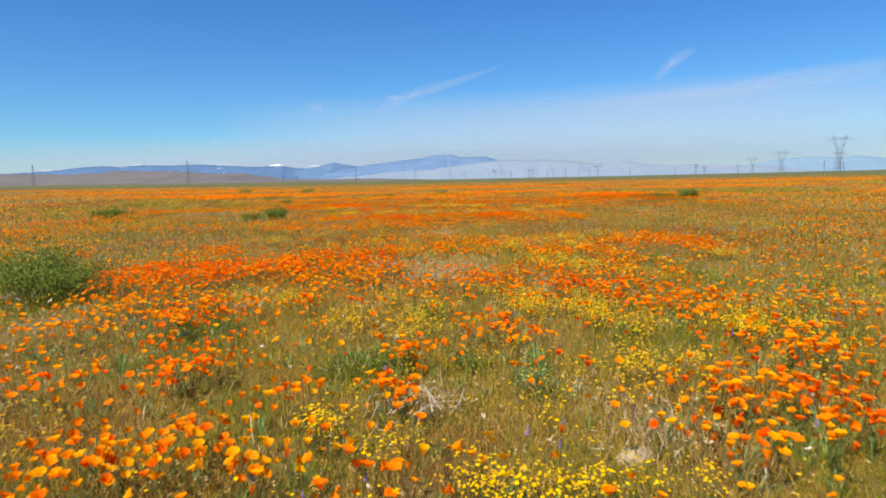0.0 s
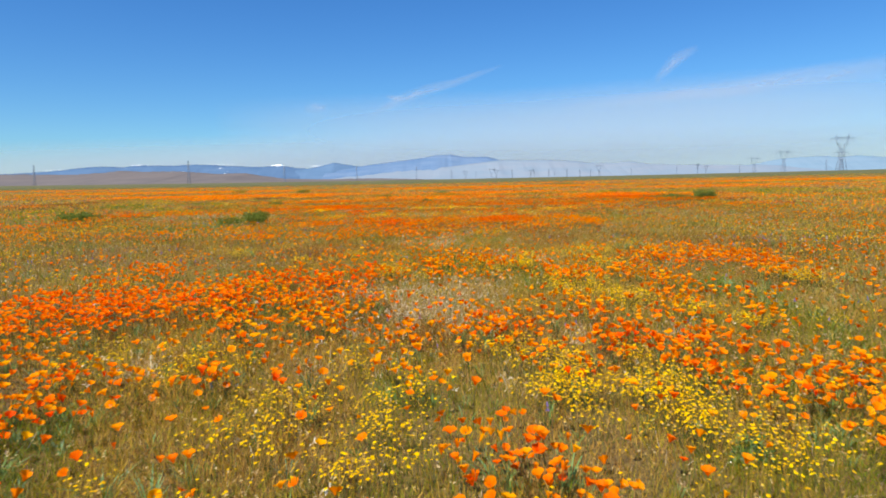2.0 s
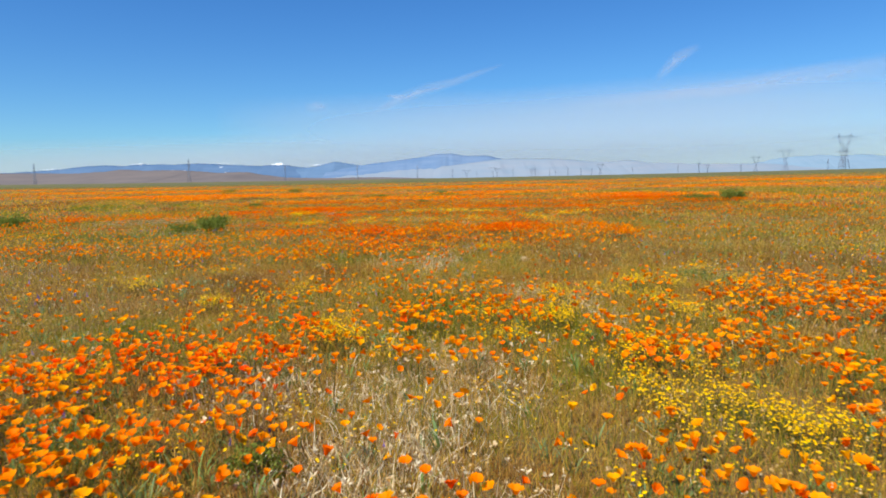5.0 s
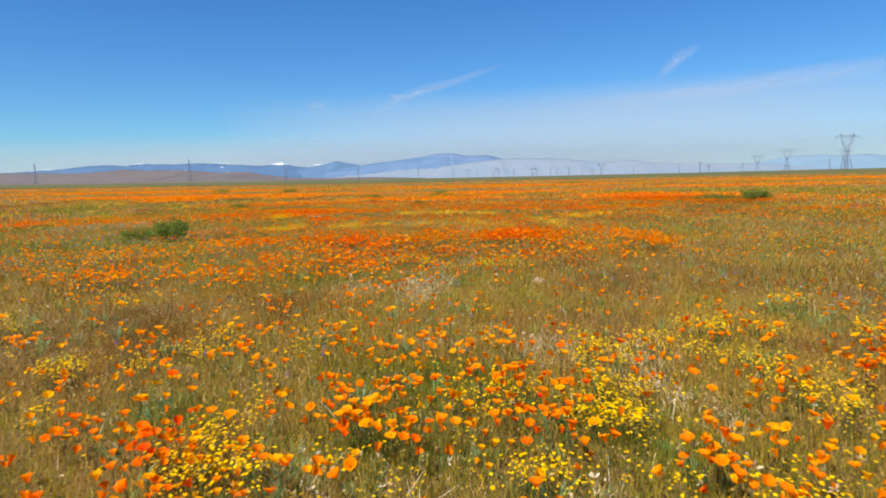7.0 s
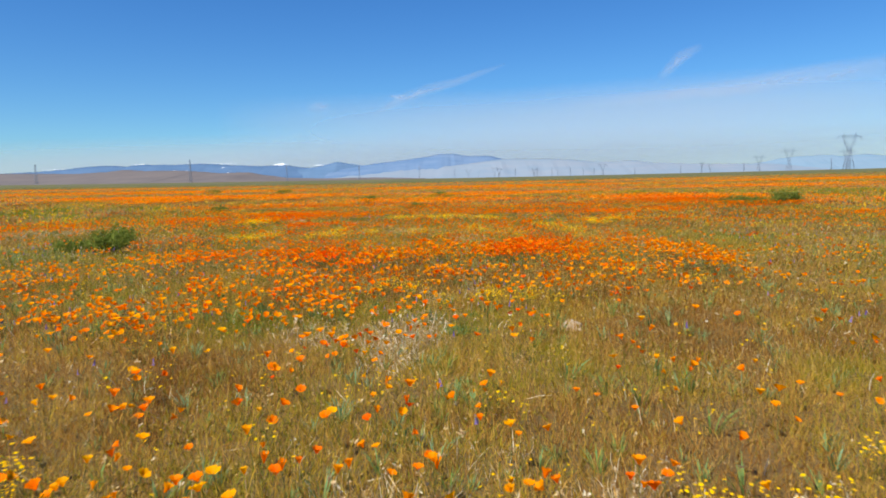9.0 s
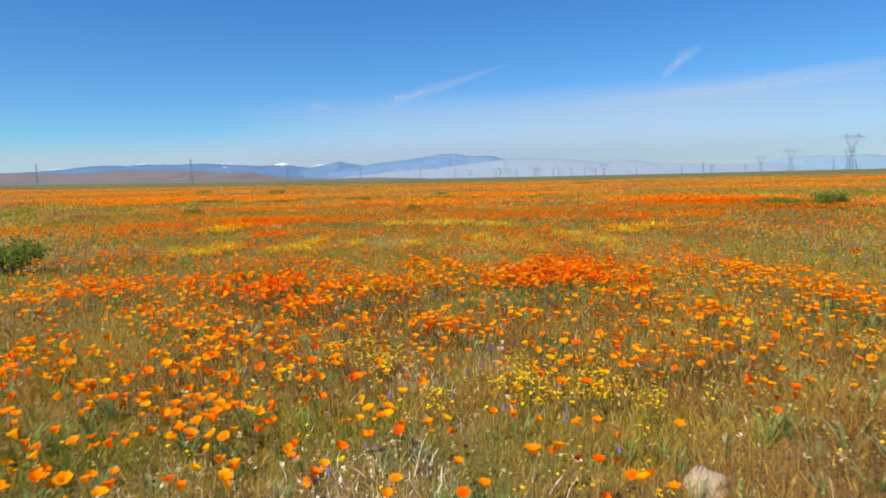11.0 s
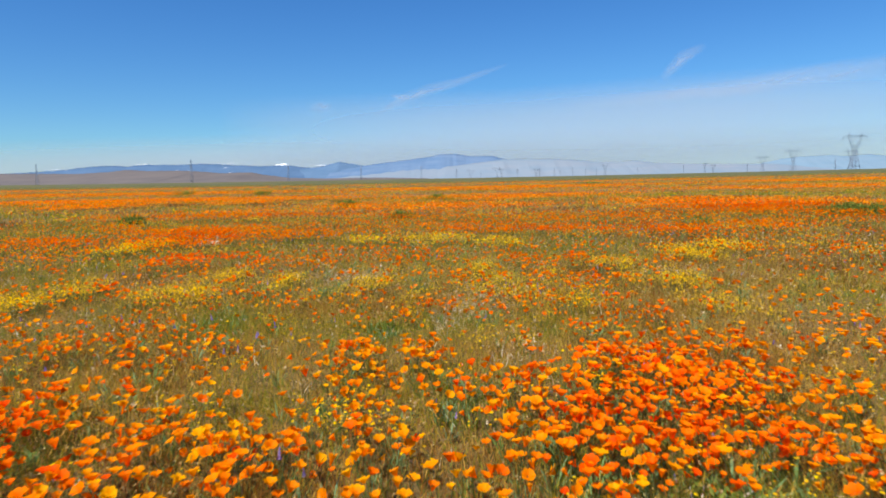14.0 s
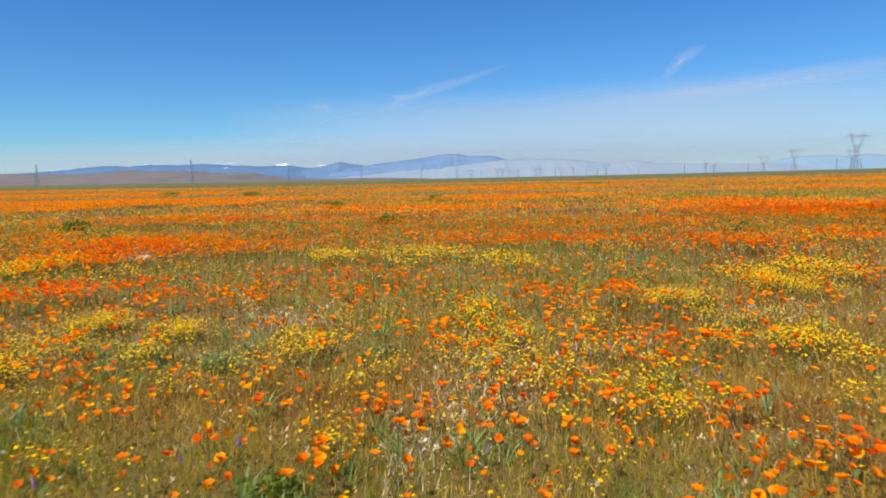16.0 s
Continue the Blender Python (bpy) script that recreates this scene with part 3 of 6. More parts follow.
GOLDS += [(-0.78, 19.15, 0.07, 0.05, 0.6), (0.3, 19.26, 0.05, 0.09, 0.7), (2.66, 19.31, 0.22, 0.34, 0.5), (-0.55, 19.4, 0.04, 0.05, 0.5), (2.4, 19.65, 0.1, 0.12, 0.5), (1.6, 19.77, 0.12, 0.08, 1), (-3.08, 19.92, 0.28, 0.34, 1), (-3.54, 19.96, 0.14, 0.29, 0.8), (0.23, 19.96, 0.09, 0.09, 1), (-0.6, 19.96, 0.07, 0.09, 0.6), (2.14, 20, 0.07, 0.23, 0.4), (-1.85, 20.09, 0.28, 0.24, 1), (1.27, 20.18, 0.66, 0.75, 0.4), (0.39, 20.2, 0.1, 0.17, 0.6), (0.92, 20.37, 0.1, 0.13, 0.7), (-0.28, 20.45, 0.15, 0.26, 0.8), (-1.04, 20.55, 0.1, 0.28, 0.7), (2.73, 20.63, 0.21, 0.24, 1.2)]
GOLDS += [(2.33, 20.64, 0.13, 0.13, 0.9), (-1.82, 20.68, 0.12, 0.23, 0.5), (-0.21, 20.72, 0.09, 0.29, 1), (-1.65, 20.84, 0.32, 0.37, 0.5), (1.06, 20.89, 0.23, 0.26, 0.5), (-0.28, 20.99, 0.12, 0.16, 0.7), (2.69, 21.12, 0.35, 0.42, 0.4), (-1.06, 21.13, 0.2, 0.17, 0.9), (1.64, 21.18, 0.18, 0.29, 0.5), (-1.69, 21.35, 0.21, 0.19, 0.9), (0.1, 21.35, 0.26, 0.47, 0.35), (0.92, 21.66, 0.17, 0.45, 0.5), (2.45, 21.92, 0.32, 0.24, 0.6), (3.46, 22.66, 0.23, 0.37, 1.3), (4.31, 23.29, 0.33, 0.45, 0.9), (1.36, 24.22, 0.31, 0.64, 0.6), (-4.23, 24.57, 0.36, 0.94, 0.8), (0.32, 24.93, 0.59, 0.77, 0.4)]
GOLDS += [(-0.76, 25.04, 0.25, 0.42, 1.2)]
GREENS = [(1.34, 2.41, 0.09, 0.17, 0.8), (0.46, 3.25, 0.11, 0.29, 1), (2.18, 3.4, 0.1, 0.27, 0.5), (-0.46, 3.49, 0.19, 0.38, 1), (-1.78, 3.53, 0.14, 0.22, 0.7), (-1.66, 4.36, 0.27, 0.37, 0.9), (1.7, 4.73, 0.07, 0.38, 0.9), (1.12, 5.22, 0.07, 0.15, 0.9), (3.07, 5.43, 0.15, 0.34, 0.6), (-0.09, 5.62, 0.11, 0.14, 0.7), (-3.76, 5.91, 0.27, 1.26, 0.8), (0.35, 6.31, 0.21, 0.35, 0.6), (-1.19, 6.49, 0.14, 0.3, 0.5), (-0.36, 6.56, 0.11, 0.31, 0.4), (0.93, 6.7, 0.2, 0.22, 0.6), (2.77, 7.02, 0.17, 0.32, 0.9), (-1.41, 7.35, 0.24, 0.38, 0.6), (2.72, 7.92, 0.25, 0.56, 1)]
GREENS += [(0.78, 9.43, 0.02, 0.13, 0.9), (-0.97, 9.6, 0.23, 0.2, 0.4), (2.95, 11.23, 0.2, 0.23, 0.5), (2.91, 11.53, 0.17, 0.27, 1), (0.49, 11.88, 0.23, 0.3, 0.5), (2.64, 13.14, 0.14, 0.25, 0.7), (0.49, 13.14, 0.09, 0.08, 0.8), (1.11, 13.44, 0.11, 0.17, 0.5), (-1.18, 13.72, 0.24, 0.26, 0.5), (2.18, 14.28, 0.1, 0.16, 0.7), (-0.79, 14.46, 0.16, 0.26, 0.5), (1.74, 16.07, 0.12, 0.08, 0.7), (0.3, 16.32, 0.16, 0.2, 0.7), (0.82, 16.34, 0.23, 0.17, 1), (-0.84, 16.42, 0.11, 0.27, 0.8), (1.16, 16.64, 0.49, 0.28, 0.6), (1.37, 16.64, 0.12, 0.1, 1), (1.66, 16.65, 0.1, 0.21, 1)]
GREENS += [(-1.26, 16.89, 0.14, 0.13, 0.5), (0.93, 17.02, 0.09, 0.1, 0.8), (0.68, 17.53, 0.11, 0.28, 0.7), (1.36, 18.98, 0.12, 0.05, 0.7), (0.09, 19.02, 0.09, 0.07, 1), (0.8, 19.25, 0.14, 0.08, 0.5), (-1.16, 19.29, 0.25, 0.32, 0.6), (-3.05, 19.45, 0.21, 0.22, 0.6), (5.16, 19.7, 0.34, 0.81, 0.8), (-1.19, 20.55, 0.14, 0.3, 0.8), (-1.69, 20.56, 0.14, 0.2, 0.5), (-0.53, 20.86, 0.15, 0.21, 1), (0.27, 21.09, 0.19, 0.18, 0.6), (0.34, 23.16, 0.37, 0.43, 0.4), (2.72, 24.51, 0.42, 0.43, 0.8), (2.74, 25.73, 0.25, 0.46, 0.9)]
PALES = [(0.86, 2.65, 0.22, 0.33, 0.5), (-0.08, 2.96, 0.09, 0.21, 0.4), (0.71, 3.01, 0.18, 0.28, 0.4), (-3.05, 4.74, 0.18, 0.68, 0.3), (0.42, 5.16, 0.1, 0.2, 0.3), (-0.22, 5.51, 0.12, 0.22, 0.3), (-1.66, 5.52, 0.13, 0.19, 0.8), (-0.73, 5.54, 0.21, 0.22, 0.3), (1.02, 6.23, 0.07, 0.13, 1), (-0.2, 7.09, 0.26, 0.33, 1.2), (0.1, 7.22, 0.16, 0.28, 1), (-1.01, 7.87, 0.11, 0.28, 0.5), (-0.72, 7.97, 0.23, 0.38, 0.8), (0.84, 8.75, 0.05, 0.04, 1), (-0.17, 8.86, 0.07, 0.11, 0.5), (1.34, 8.93, 0.03, 0.06, 0.9), (1.32, 9.12, 0.03, 0.04, 0.6), (1.54, 9.47, 0.12, 0.18, 0.5)]
PALES += [(-1.2, 9.52, 0.04, 0.07, 0.7), (1.34, 9.66, 0.17, 0.33, 0.4), (1.26, 10.19, 0.21, 0.18, 0.6), (0.09, 10.78, 0.19, 0.13, 0.4), (0.04, 12.82, 0.18, 0.61, 0.9), (-0.47, 12.97, 0.29, 0.29, 0.5), (-0.16, 13.16, 0.1, 0.07, 0.7), (-0.31, 13.17, 0.1, 0.07, 0.5), (0.06, 13.2, 0.14, 0.11, 0.9), (0.32, 13.27, 0.07, 0.11, 1.3), (0.16, 13.28, 0.05, 0.08, 1), (-0.56, 13.31, 0.17, 0.15, 0.3), (-1, 13.62, 0.04, 0.06, 0.5), (0.49, 13.71, 0.08, 0.1, 0.5), (0.23, 14.3, 0.14, 0.17, 0.6), (0.57, 14.81, 0.11, 0.12, 0.5), (-1.82, 15.95, 0.07, 0.22, 0.7), (0.5, 19.02, 0.05, 0.05, 0.8)]
PALES += [(0.74, 19.04, 0.09, 0.08, 0.4), (0.54, 19.28, 0.09, 0.19, 1), (0.7, 19.48, 0.06, 0.15, 0.7), (-0.33, 19.48, 0.02, 0.05, 0.8), (0.46, 19.73, 0.06, 0.12, 0.5), (1.31, 19.91, 0.02, 0.07, 0.8), (1.4, 20.37, 0.05, 0.07, 0.6), (-0.59, 21.31, 0.13, 0.22, 0.5), (2.98, 21.65, 0.27, 0.17, 0.4), (-0.57, 21.67, 0.36, 0.2, 0.5), (-3.7, 26.08, 0.15, 0.38, 0.8)]
BROWNS = [(-1.34, 2.77, 0.32, 0.36, 0.9), (-2.13, 3.27, 0.15, 0.34, 0.5), (-1.88, 6.12, 0.31, 0.2, 0.5), (-1, 8.96, 0.11, 0.16, 0.6), (0.56, 9.32, 0.16, 0.16, 0.6), (-1.82, 10.59, 1.17, 0.64, 0.8), (-1.11, 11.41, 0.54, 0.42, 0.8), (-2.05, 12.25, 1.04, 0.79, 1), (1.73, 12.37, 0.8, 0.71, 0.5), (1.95, 12.56, 1.03, 0.82, 0.6), (2.6, 15.63, 0.48, 0.46, 0.4), (1.03, 15.74, 0.41, 0.33, 0.6), (-5.18, 15.79, 1.09, 0.9, 0.6), (-0.66, 17.03, 0.09, 0.21, 0.6), (-0.85, 18, 0.76, 0.3, 0.9), (-1.67, 18.2, 0.49, 0.33, 0.9), (1.54, 18.42, 0.48, 0.15, 0.6), (2.09, 19.61, 0.23, 0.21, 0.7)]
BROWNS += [(-0.73, 19.71, 0.31, 0.35, 0.6), (-0.48, 19.95, 0.23, 0.28, 0.4)]
VIOLETS = [(0.97, 15.93, 0.36, 0.27, 0.5), (0.32, 16.31, 0.09, 0.16, 0.8), (1.39, 16.37, 0.05, 0.04, 0.8), (0.85, 16.43, 0.14, 0.09, 0.7), (0.55, 16.44, 0.07, 0.07, 0.8), (1.83, 16.75, 0.02, 0.08, 0.7), (-0.8, 16.81, 0.07, 0.15, 0.6), (-1.15, 16.9, 0.04, 0.19, 0.6), (2.59, 18.01, 0.02, 0.07, 1.5), (-0.03, 19.19, 0.03, 0.05, 0.7), (0.06, 19.23, 0.09, 0.04, 0.8), (1.51, 19.23, 0.01, 0.03, 1.2), (-0.13, 19.24, 0.01, 0.06, 0.6)]
DRIFTS_FAR = [(9.3, 35.0, 3.0, 3.6, 1.4), (-3.7, 24.8, 0.8, 0.8, 0.7), (-6.0, 33.0, 3.0, 1.6, 0.6), (0.5, 36.0, 3.5, 2.0, 0.9), (4.0, 46.0, 5.0, 3.0, 0.7), (-14.0, 48.0, 9.0, 4.0, 0.9),
              (22.0, 52.0, 9.0, 3.0, 0.9), (-25.0, 66.0, 14.0, 6.0, 1.0), (5.0, 68.0, 12.0, 6.0, 1.1), (40.0, 72.0, 16.0, 6.0, 1.0), (-45.0, 95.0, 25.0, 8.0, 1.0), (20.0, 98.0, 30.0, 8.0, 1.0)]
PALES += [(-0.19, 6.83, 0.14, 0.23, 1.2), (0.14, 6.60, 0.06, 0.23, 1.1), (0.32, 6.71, 0.13, 0.16, 0.9), (-0.70, 8.07, 0.19, 0.20, 0.8), (-0.59, 6.43, 0.16, 0.21, 0.4), (0.94, 6.09, 0.04, 0.16, 1), (0.94, 5.95, 0.03, 0.05, 1.2), (1.04, 6.85, 0.03, 0.06, 1.2), (1.66, 6.20, 0.07, 0.11, 0.9), (0.52, 6.70, 0.09, 0.13, 0.6), (-1.21, 6.29, 0.08, 0.18, 0.4), (0.07, 13.02, 0.22, 0.43, 0.8), (0.95, 10.65, 0.18, 0.23, 0.6), (1.22, 10.29, 0.31, 0.10, 0.7), (0.38, 10.71, 0.08, 0.15, 0.5), (1.49, 10.57, 0.14, 0.17, 0.4), (0.56, 11.03, 0.13, 0.15, 0.3), (0.65, 14.59, 0.11, 0.17, 0.6)]
PALES += [(0.25, 14.37, 0.10, 0.14, 0.7), (0.54, 14.87, 0.08, 0.11, 0.4), (0.82, 20.05, 0.28, 0.68, 0.4), (0.50, 19.35, 0.05, 0.38, 0.8), (1.56, 18.35, 0.18, 0.18, 0.5), (0.98, 18.48, 0.19, 0.24, 0.4), (-0.19, 17.80, 0.04, 0.15, 0.5)]
VIOLETS += [(-0.64, 7.29, 0.08, 0.18, 0.6), (0.96, 6.34, 0.08, 0.10, 0.4), (1.76, 6.36, 0.05, 0.06, 0.5), (-1.65, 12.33, 0.12, 0.13, 0.8), (-0.90, 11.40, 0.02, 0.06, 1)]
GREENS += [(-1.71, 6.99, 0.15, 0.18, 0.8), (0.36, 6.57, 0.12, 0.17, 0.8), (0.91, 6.42, 0.12, 0.20, 0.7), (2.55, 7.55, 0.11, 0.21, 0.9), (0.81, 16.32, 0.18, 0.15, 0.8), (2.61, 16.73, 0.19, 0.38, 0.6), (-0.81, 14.70, 0.15, 0.19, 0.6), (1.49, 16.43, 0.19, 0.17, 0.8), (1.82, 14.35, 0.05, 0.09, 0.8), (1.18, 17.58, 0.09, 0.17, 1), (0.07, 17.97, 0.10, 0.17, 0.6), (-0.61, 21.07, 0.18, 0.25, 0.8), (-1.04, 20.37, 0.16, 0.39, 0.7), (0.10, 18.83, 0.11, 0.20, 0.7), (0.60, 17.43, 0.08, 0.14, 0.7)]
BROWNS += [(-0.89, 11.88, 0.42, 0.41, 0.8), (1.86, 11.91, 0.66, 0.31, 0.5), (-0.33, 10.48, 0.11, 0.12, 0.6)]
GOLDS += [(1.25, 10.47, 0.07, 0.08, 0.9), (-1.15, 10.78, 0.16, 0.11, 0.9), (-1.08, 10.36, 0.07, 0.11, 0.9), (-0.55, 10.39, 0.05, 0.16, 0.6), (1.53, 10.29, 0.09, 0.07, 0.6), (2.19, 11.04, 0.10, 0.16, 0.9), (1.68, 10.21, 0.04, 0.10, 0.8), (0.65, 14.19, 0.09, 0.06, 0.8), (0.81, 14.11, 0.11, 0.06, 1), (0.93, 14.55, 0.10, 0.09, 0.7), (0.01, 14.45, 0.10, 0.16, 0.7), (-0.32, 14.55, 0.09, 0.09, 0.6), (0.73, 14.40, 0.05, 0.04, 0.6), (0.13, 17.28, 0.06, 0.10, 0.8), (0.02, 17.21, 0.06, 0.06, 0.8), (-0.42, 17.26, 0.06, 0.07, 0.8), (-1.86, 20.18, 0.31, 0.28, 1), (-2.90, 20.64, 0.22, 0.32, 0.8)]
GOLDS += [(2.67, 20.35, 0.22, 0.29, 0.9), (3.53, 22.67, 0.31, 0.60, 1.1), (-0.13, 20.64, 0.16, 0.32, 0.8), (-1.75, 21.22, 0.18, 0.23, 0.8), (1.59, 19.67, 0.16, 0.19, 0.6), (2.59, 19.50, 0.24, 0.20, 0.5)]
DRIFTS += [(-0.71, 8.91, 0.12, 0.18, 0.9), (-0.71, 8.22, 0.19, 0.08, 0.7), (0.47, 8.27, 0.23, 0.14, 0.4), (1.25, 8.38, 0.24, 0.23, 0.4), (-0.40, 8.66, 0.19, 0.25, 0.5), (-0.04, 8.24, 0.16, 0.12, 0.5)]
GOLDS += [(-1.11, 8.32, 0.13, 0.13, 0.9), (-0.47, 8.83, 0.16, 0.20, 0.9), (0.48, 9.52, 0.12, 0.18, 0.8), (0.98, 9.29, 0.14, 0.19, 1), (0.69, 8.70, 0.15, 0.10, 0.8), (2.00, 9.53, 0.19, 0.22, 0.8), (-0.10, 8.42, 0.10, 0.16, 0.6), (1.02, 8.69, 0.09, 0.12, 0.8)]
BROWNS += [(0.9, 2.7, 0.8, 0.7, 0.35), (-0.2, 2.4, 0.6, 0.5, 0.3), (-1.9, 17.9, 0.8, 0.6, 0.6), (-0.9, 18.5, 0.7, 0.3, 0.6), (-2.0, 14.6, 0.6, 0.5, 0.5), (2.0, 10.3, 0.6, 0.6, 0.5), (1.6, 2.9, 0.4, 0.5, 0.4)]
# where the poppies are deep red-orange
REDS = [(-2.69, 6.81, 0.91, 1.10, 0.8), (-2.21, 6.69, 0.39, 0.41, 1), (-1.92, 7.09, 0.42, 0.42, 0.9), (-1.27, 8.01, 0.65, 0.44, 0.9), (-1.12, 9.11, 0.13, 0.22, 0.9), (-0.74, 8.95, 0.10, 0.24, 1), (1.47, 17.39, 0.63, 0.82, 0.6), (-0.97, 16.43, 0.38, 0.81, 0.9), (-2.37, 16.78, 0.47, 0.61, 0.7), (-1.16, 13.64, 0.28, 0.19, 0.8), (-0.97, 16.46, 0.29, 0.23, 1), (-0.84, 16.02, 0.11, 0.12, 0.9), (1.46, 17.26, 0.27, 0.40, 0.4), (-2.41, 22.44, 0.76, 0.52, 0.9), (-3.79, 25.57, 0.81, 0.85, 0.9), (-0.32, 19.05, 0.11, 0.13, 0.8), (9.30, 33.43, 1.63, 1.99, 0.8), (1.57, 2.37, 0.12, 0.34, 0.6)]
# poor ground where few flowers stand
THIN = [(-4.7, 11.6, 3.2, 1.6, 0.95), (3.6, 12.4, 2.6, 1.3, 0.8), (-2.2, 11.6, 1.6, 1.2, 0.9), (0.5, 11.4, 1.2, 0.9, 0.9), (1.6, 12.4, 1.6, 0.9, 0.85), (-0.6, 12.0, 1.2, 0.8, 0.8), (-4.0, 9.2, 1.6, 0.9, 0.6),
        (-6.5, 20.5, 2.5, 1.5, 0.7), (6.5, 19.0, 2.0, 1.8, 0.7), (6.0, 24.5, 2.5, 1.5, 0.7), (14.0, 26.0, 4.0, 2.0, 0.8), (-14.0, 30.0, 4.0, 2.5, 0.7), (3.0, 29.0, 3.0, 1.6, 0.5), (-7.0, 15.5, 2.2, 1.2, 0.6), (-0.9, 18.6, 0.9, 0.35, 0.6), (-5.4, 16.4, 1.5, 0.9, 0.85), (-1.3, 13.6, 1.4, 0.7, 0.6), (1.2, 13.4, 1.3, 0.5, 0.6), (-1.0, 14.6, 1.2, 0.4, 0.4), (-7.0, 19.6, 1.8, 1.5, 0.8)]
GREENS += [(-6.0, 17.8, 1.7, 1.5, 0.5)]
BROWNS += [(-4.5, 12.0, 3.0, 1.5, 0.9), (3.0, 12.6, 2.0, 1.0, 0.7), (0.6, 11.2, 1.4, 0.8, 0.6), (-7.0, 16.0, 2.5, 1.2, 0.8), (8.0, 21.0, 3.0, 1.6, 0.7), (-6.5, 21.0, 2.5, 1.4, 0.7), (7.0, 26.0, 3.0, 1.8, 0.7)]
# a pale meadow strip far ahead and tawny ground about the first stone
PALES += [(-9.5, 23.0, 2.0, 1.2, 0.5), (0.1, 7.9, 0.45, 0.7, 0.6)]


def patch_sum(x, y, patches):
    """How strongly a place belongs to the patches, 0 outside them, their own amount in their hearts."""
    order = np.argsort(y)
    xs, ys = x[order], y[order]
    wob = 0.45 * (fbm(xs, ys, 0.30, 21, 2) - 0.5) * 2
    total = np.zeros_like(xs)
    for px, py, rx, ry, amount in patches:
        a, b = np.searchsorted(ys, (py - 1.95 * ry, py + 1.95 * ry))
        r = np.sqrt(((xs[a:b] - px) / rx) ** 2 + ((ys[a:b] - py) / ry) ** 2) + wob[a:b]
        total[a:b] = np.maximum(total[a:b], amount * np.clip(1.45 - r, 0, 1) ** 0.8)
    out = np.empty_like(total)
    out[order] = total
    return out


def reach(x, y):
    """How near the path comes to a place that lies ahead of it."""
    return np.maximum(np.maximum(np.abs(x - 0.35) / 0.71, y - 17.0), 1.5)


def candidates(near, far, per_m2):
    """Even random places in the part of the field that lies near..far ahead of the path."""
    half = 0.71 * far + 0.8
    y1 = min(17.0 + far, 150.0)
    n = int(2 * half * (y1 - 1.2) * per_m2)
    x, y = rng.uniform(-half, half, n) + 0.35, rng.uniform(1.2, y1, n)
    d = reach(x, y)
    ok = (d >= near) & (d < far) & (np.abs(x - 0.2) < 0.71 * y + 0.6)
    return x[ok], y[ok], d[ok]


def poppy_density(x, y):
    patch = patch_sum(x, y, DRIFTS + DRIFTS_FAR)
    tuft = np.clip((fbm(x, y, 0.22, 29, 2) - 0.40) * 4.0, 0, 1.4)
    clump = np.clip((fbm(x, y, 0.55, 31) - 0.46) * 4.0, 0, 1.3)
    drift = np.clip((fbm(x, y * 1.2, 1.5, 33) - 0.46) * 5.5, 0, 1.5)
    clump = np.where(y > 22.5, 0.35 * clump + 0.65 * drift, clump)
    region = np.clip((fbm(x, y, 5.0, 37) - 0.25) * 2.0, 0.3, 1.25)
    wide = np.clip((fbm(x, y, 14.0, 41) - 0.42) * 4.5, 0.0, 1.2)
    band = np.clip((fbm(x, y * 1.5, 4.5, 43) - 0.46) * 5.5, 0.02, 1.3)
    region = np.where(y > 23.5, (0.12 + band) * (0.30 + 0.6 * wide) * FAR_SHARE, region)
    base = (BASE_EVEN + BASE_CLUMP * clump) * region * (1 - 0.92 * np.clip(patch_sum(x, y, THIN), 0, 1))
    base = base * np.interp(y, (18.0, 20.5, 24.0, 36.0, 44.0, 70.0), (1.0, 1.3, 1.5, 1.7, 1.2, 0.8)) * (1 - 0.5 * np.clip(patch_sum(x, y, GREENS), 0, 1)) * (1 - 0.4 * np.clip(gold_patch(x, y), 0, 1))
    return (np.maximum(base, 0) + DRIFT_PEAK * patch * (0.45 + 0.8 * tuft) * np.interp(y, (3.2, 4.2, 12.2, 12.8, 14.6, 15.4, 17.5, 18.6, 20.5, 24.0), (1.3, 1.0, 1.0, 0.62, 0.62, 1.0, 1.05, 1.4, 1.15, 0.5))) * np.clip((108 - y) / 12, 0, 1)


# poppies to the square metre: singly, in loose clumps, in the drifts
BASE_EVEN, BASE_CLUMP, DRIFT_PEAK, FAR_SHARE = 30, 66, 370, 0.85


def gold_patch(x, y):
    return patch_sum(x, y, GOLDS)


def gold_density(x, y):
    loose = np.clip((fbm(x, y, 1.6, 53) - 0.54) * 4, 0, 1) * np.clip((fbm(x, y, 0.3, 57, 2) - 0.35) * 2.5, 0, 1)
    clump = np.clip((fbm(x, y, 0.16, 59, 2) - 0.30) * 3.4, 0.08, 1.4)
    more = np.where((y > 18) | (y < 8), 1.0, 0.35) * np.clip((fbm(x, y, 0.9, 55) - 0.42) * 3, 0, 1) * np.clip((fbm(x, y, 0.22, 58, 2) - 0.42) * 3, 0, 1)
    return (150 * loose + 200 * more + 2000 * gold_patch(x, y) ** 1.5 * clump) * np.clip((100 - y) / 12, 0, 1) * np.interp(y, (20, 25), (1.0, 1.5)) + 6


def kept(x, y, dens, per_m2, factor=1.0):
    return rng.random(len(x)) < dens * factor / per_m2


def on_ground(x, y, up=0.0):
    return np.stack([x, y, terrain(x, y) + up], -1)


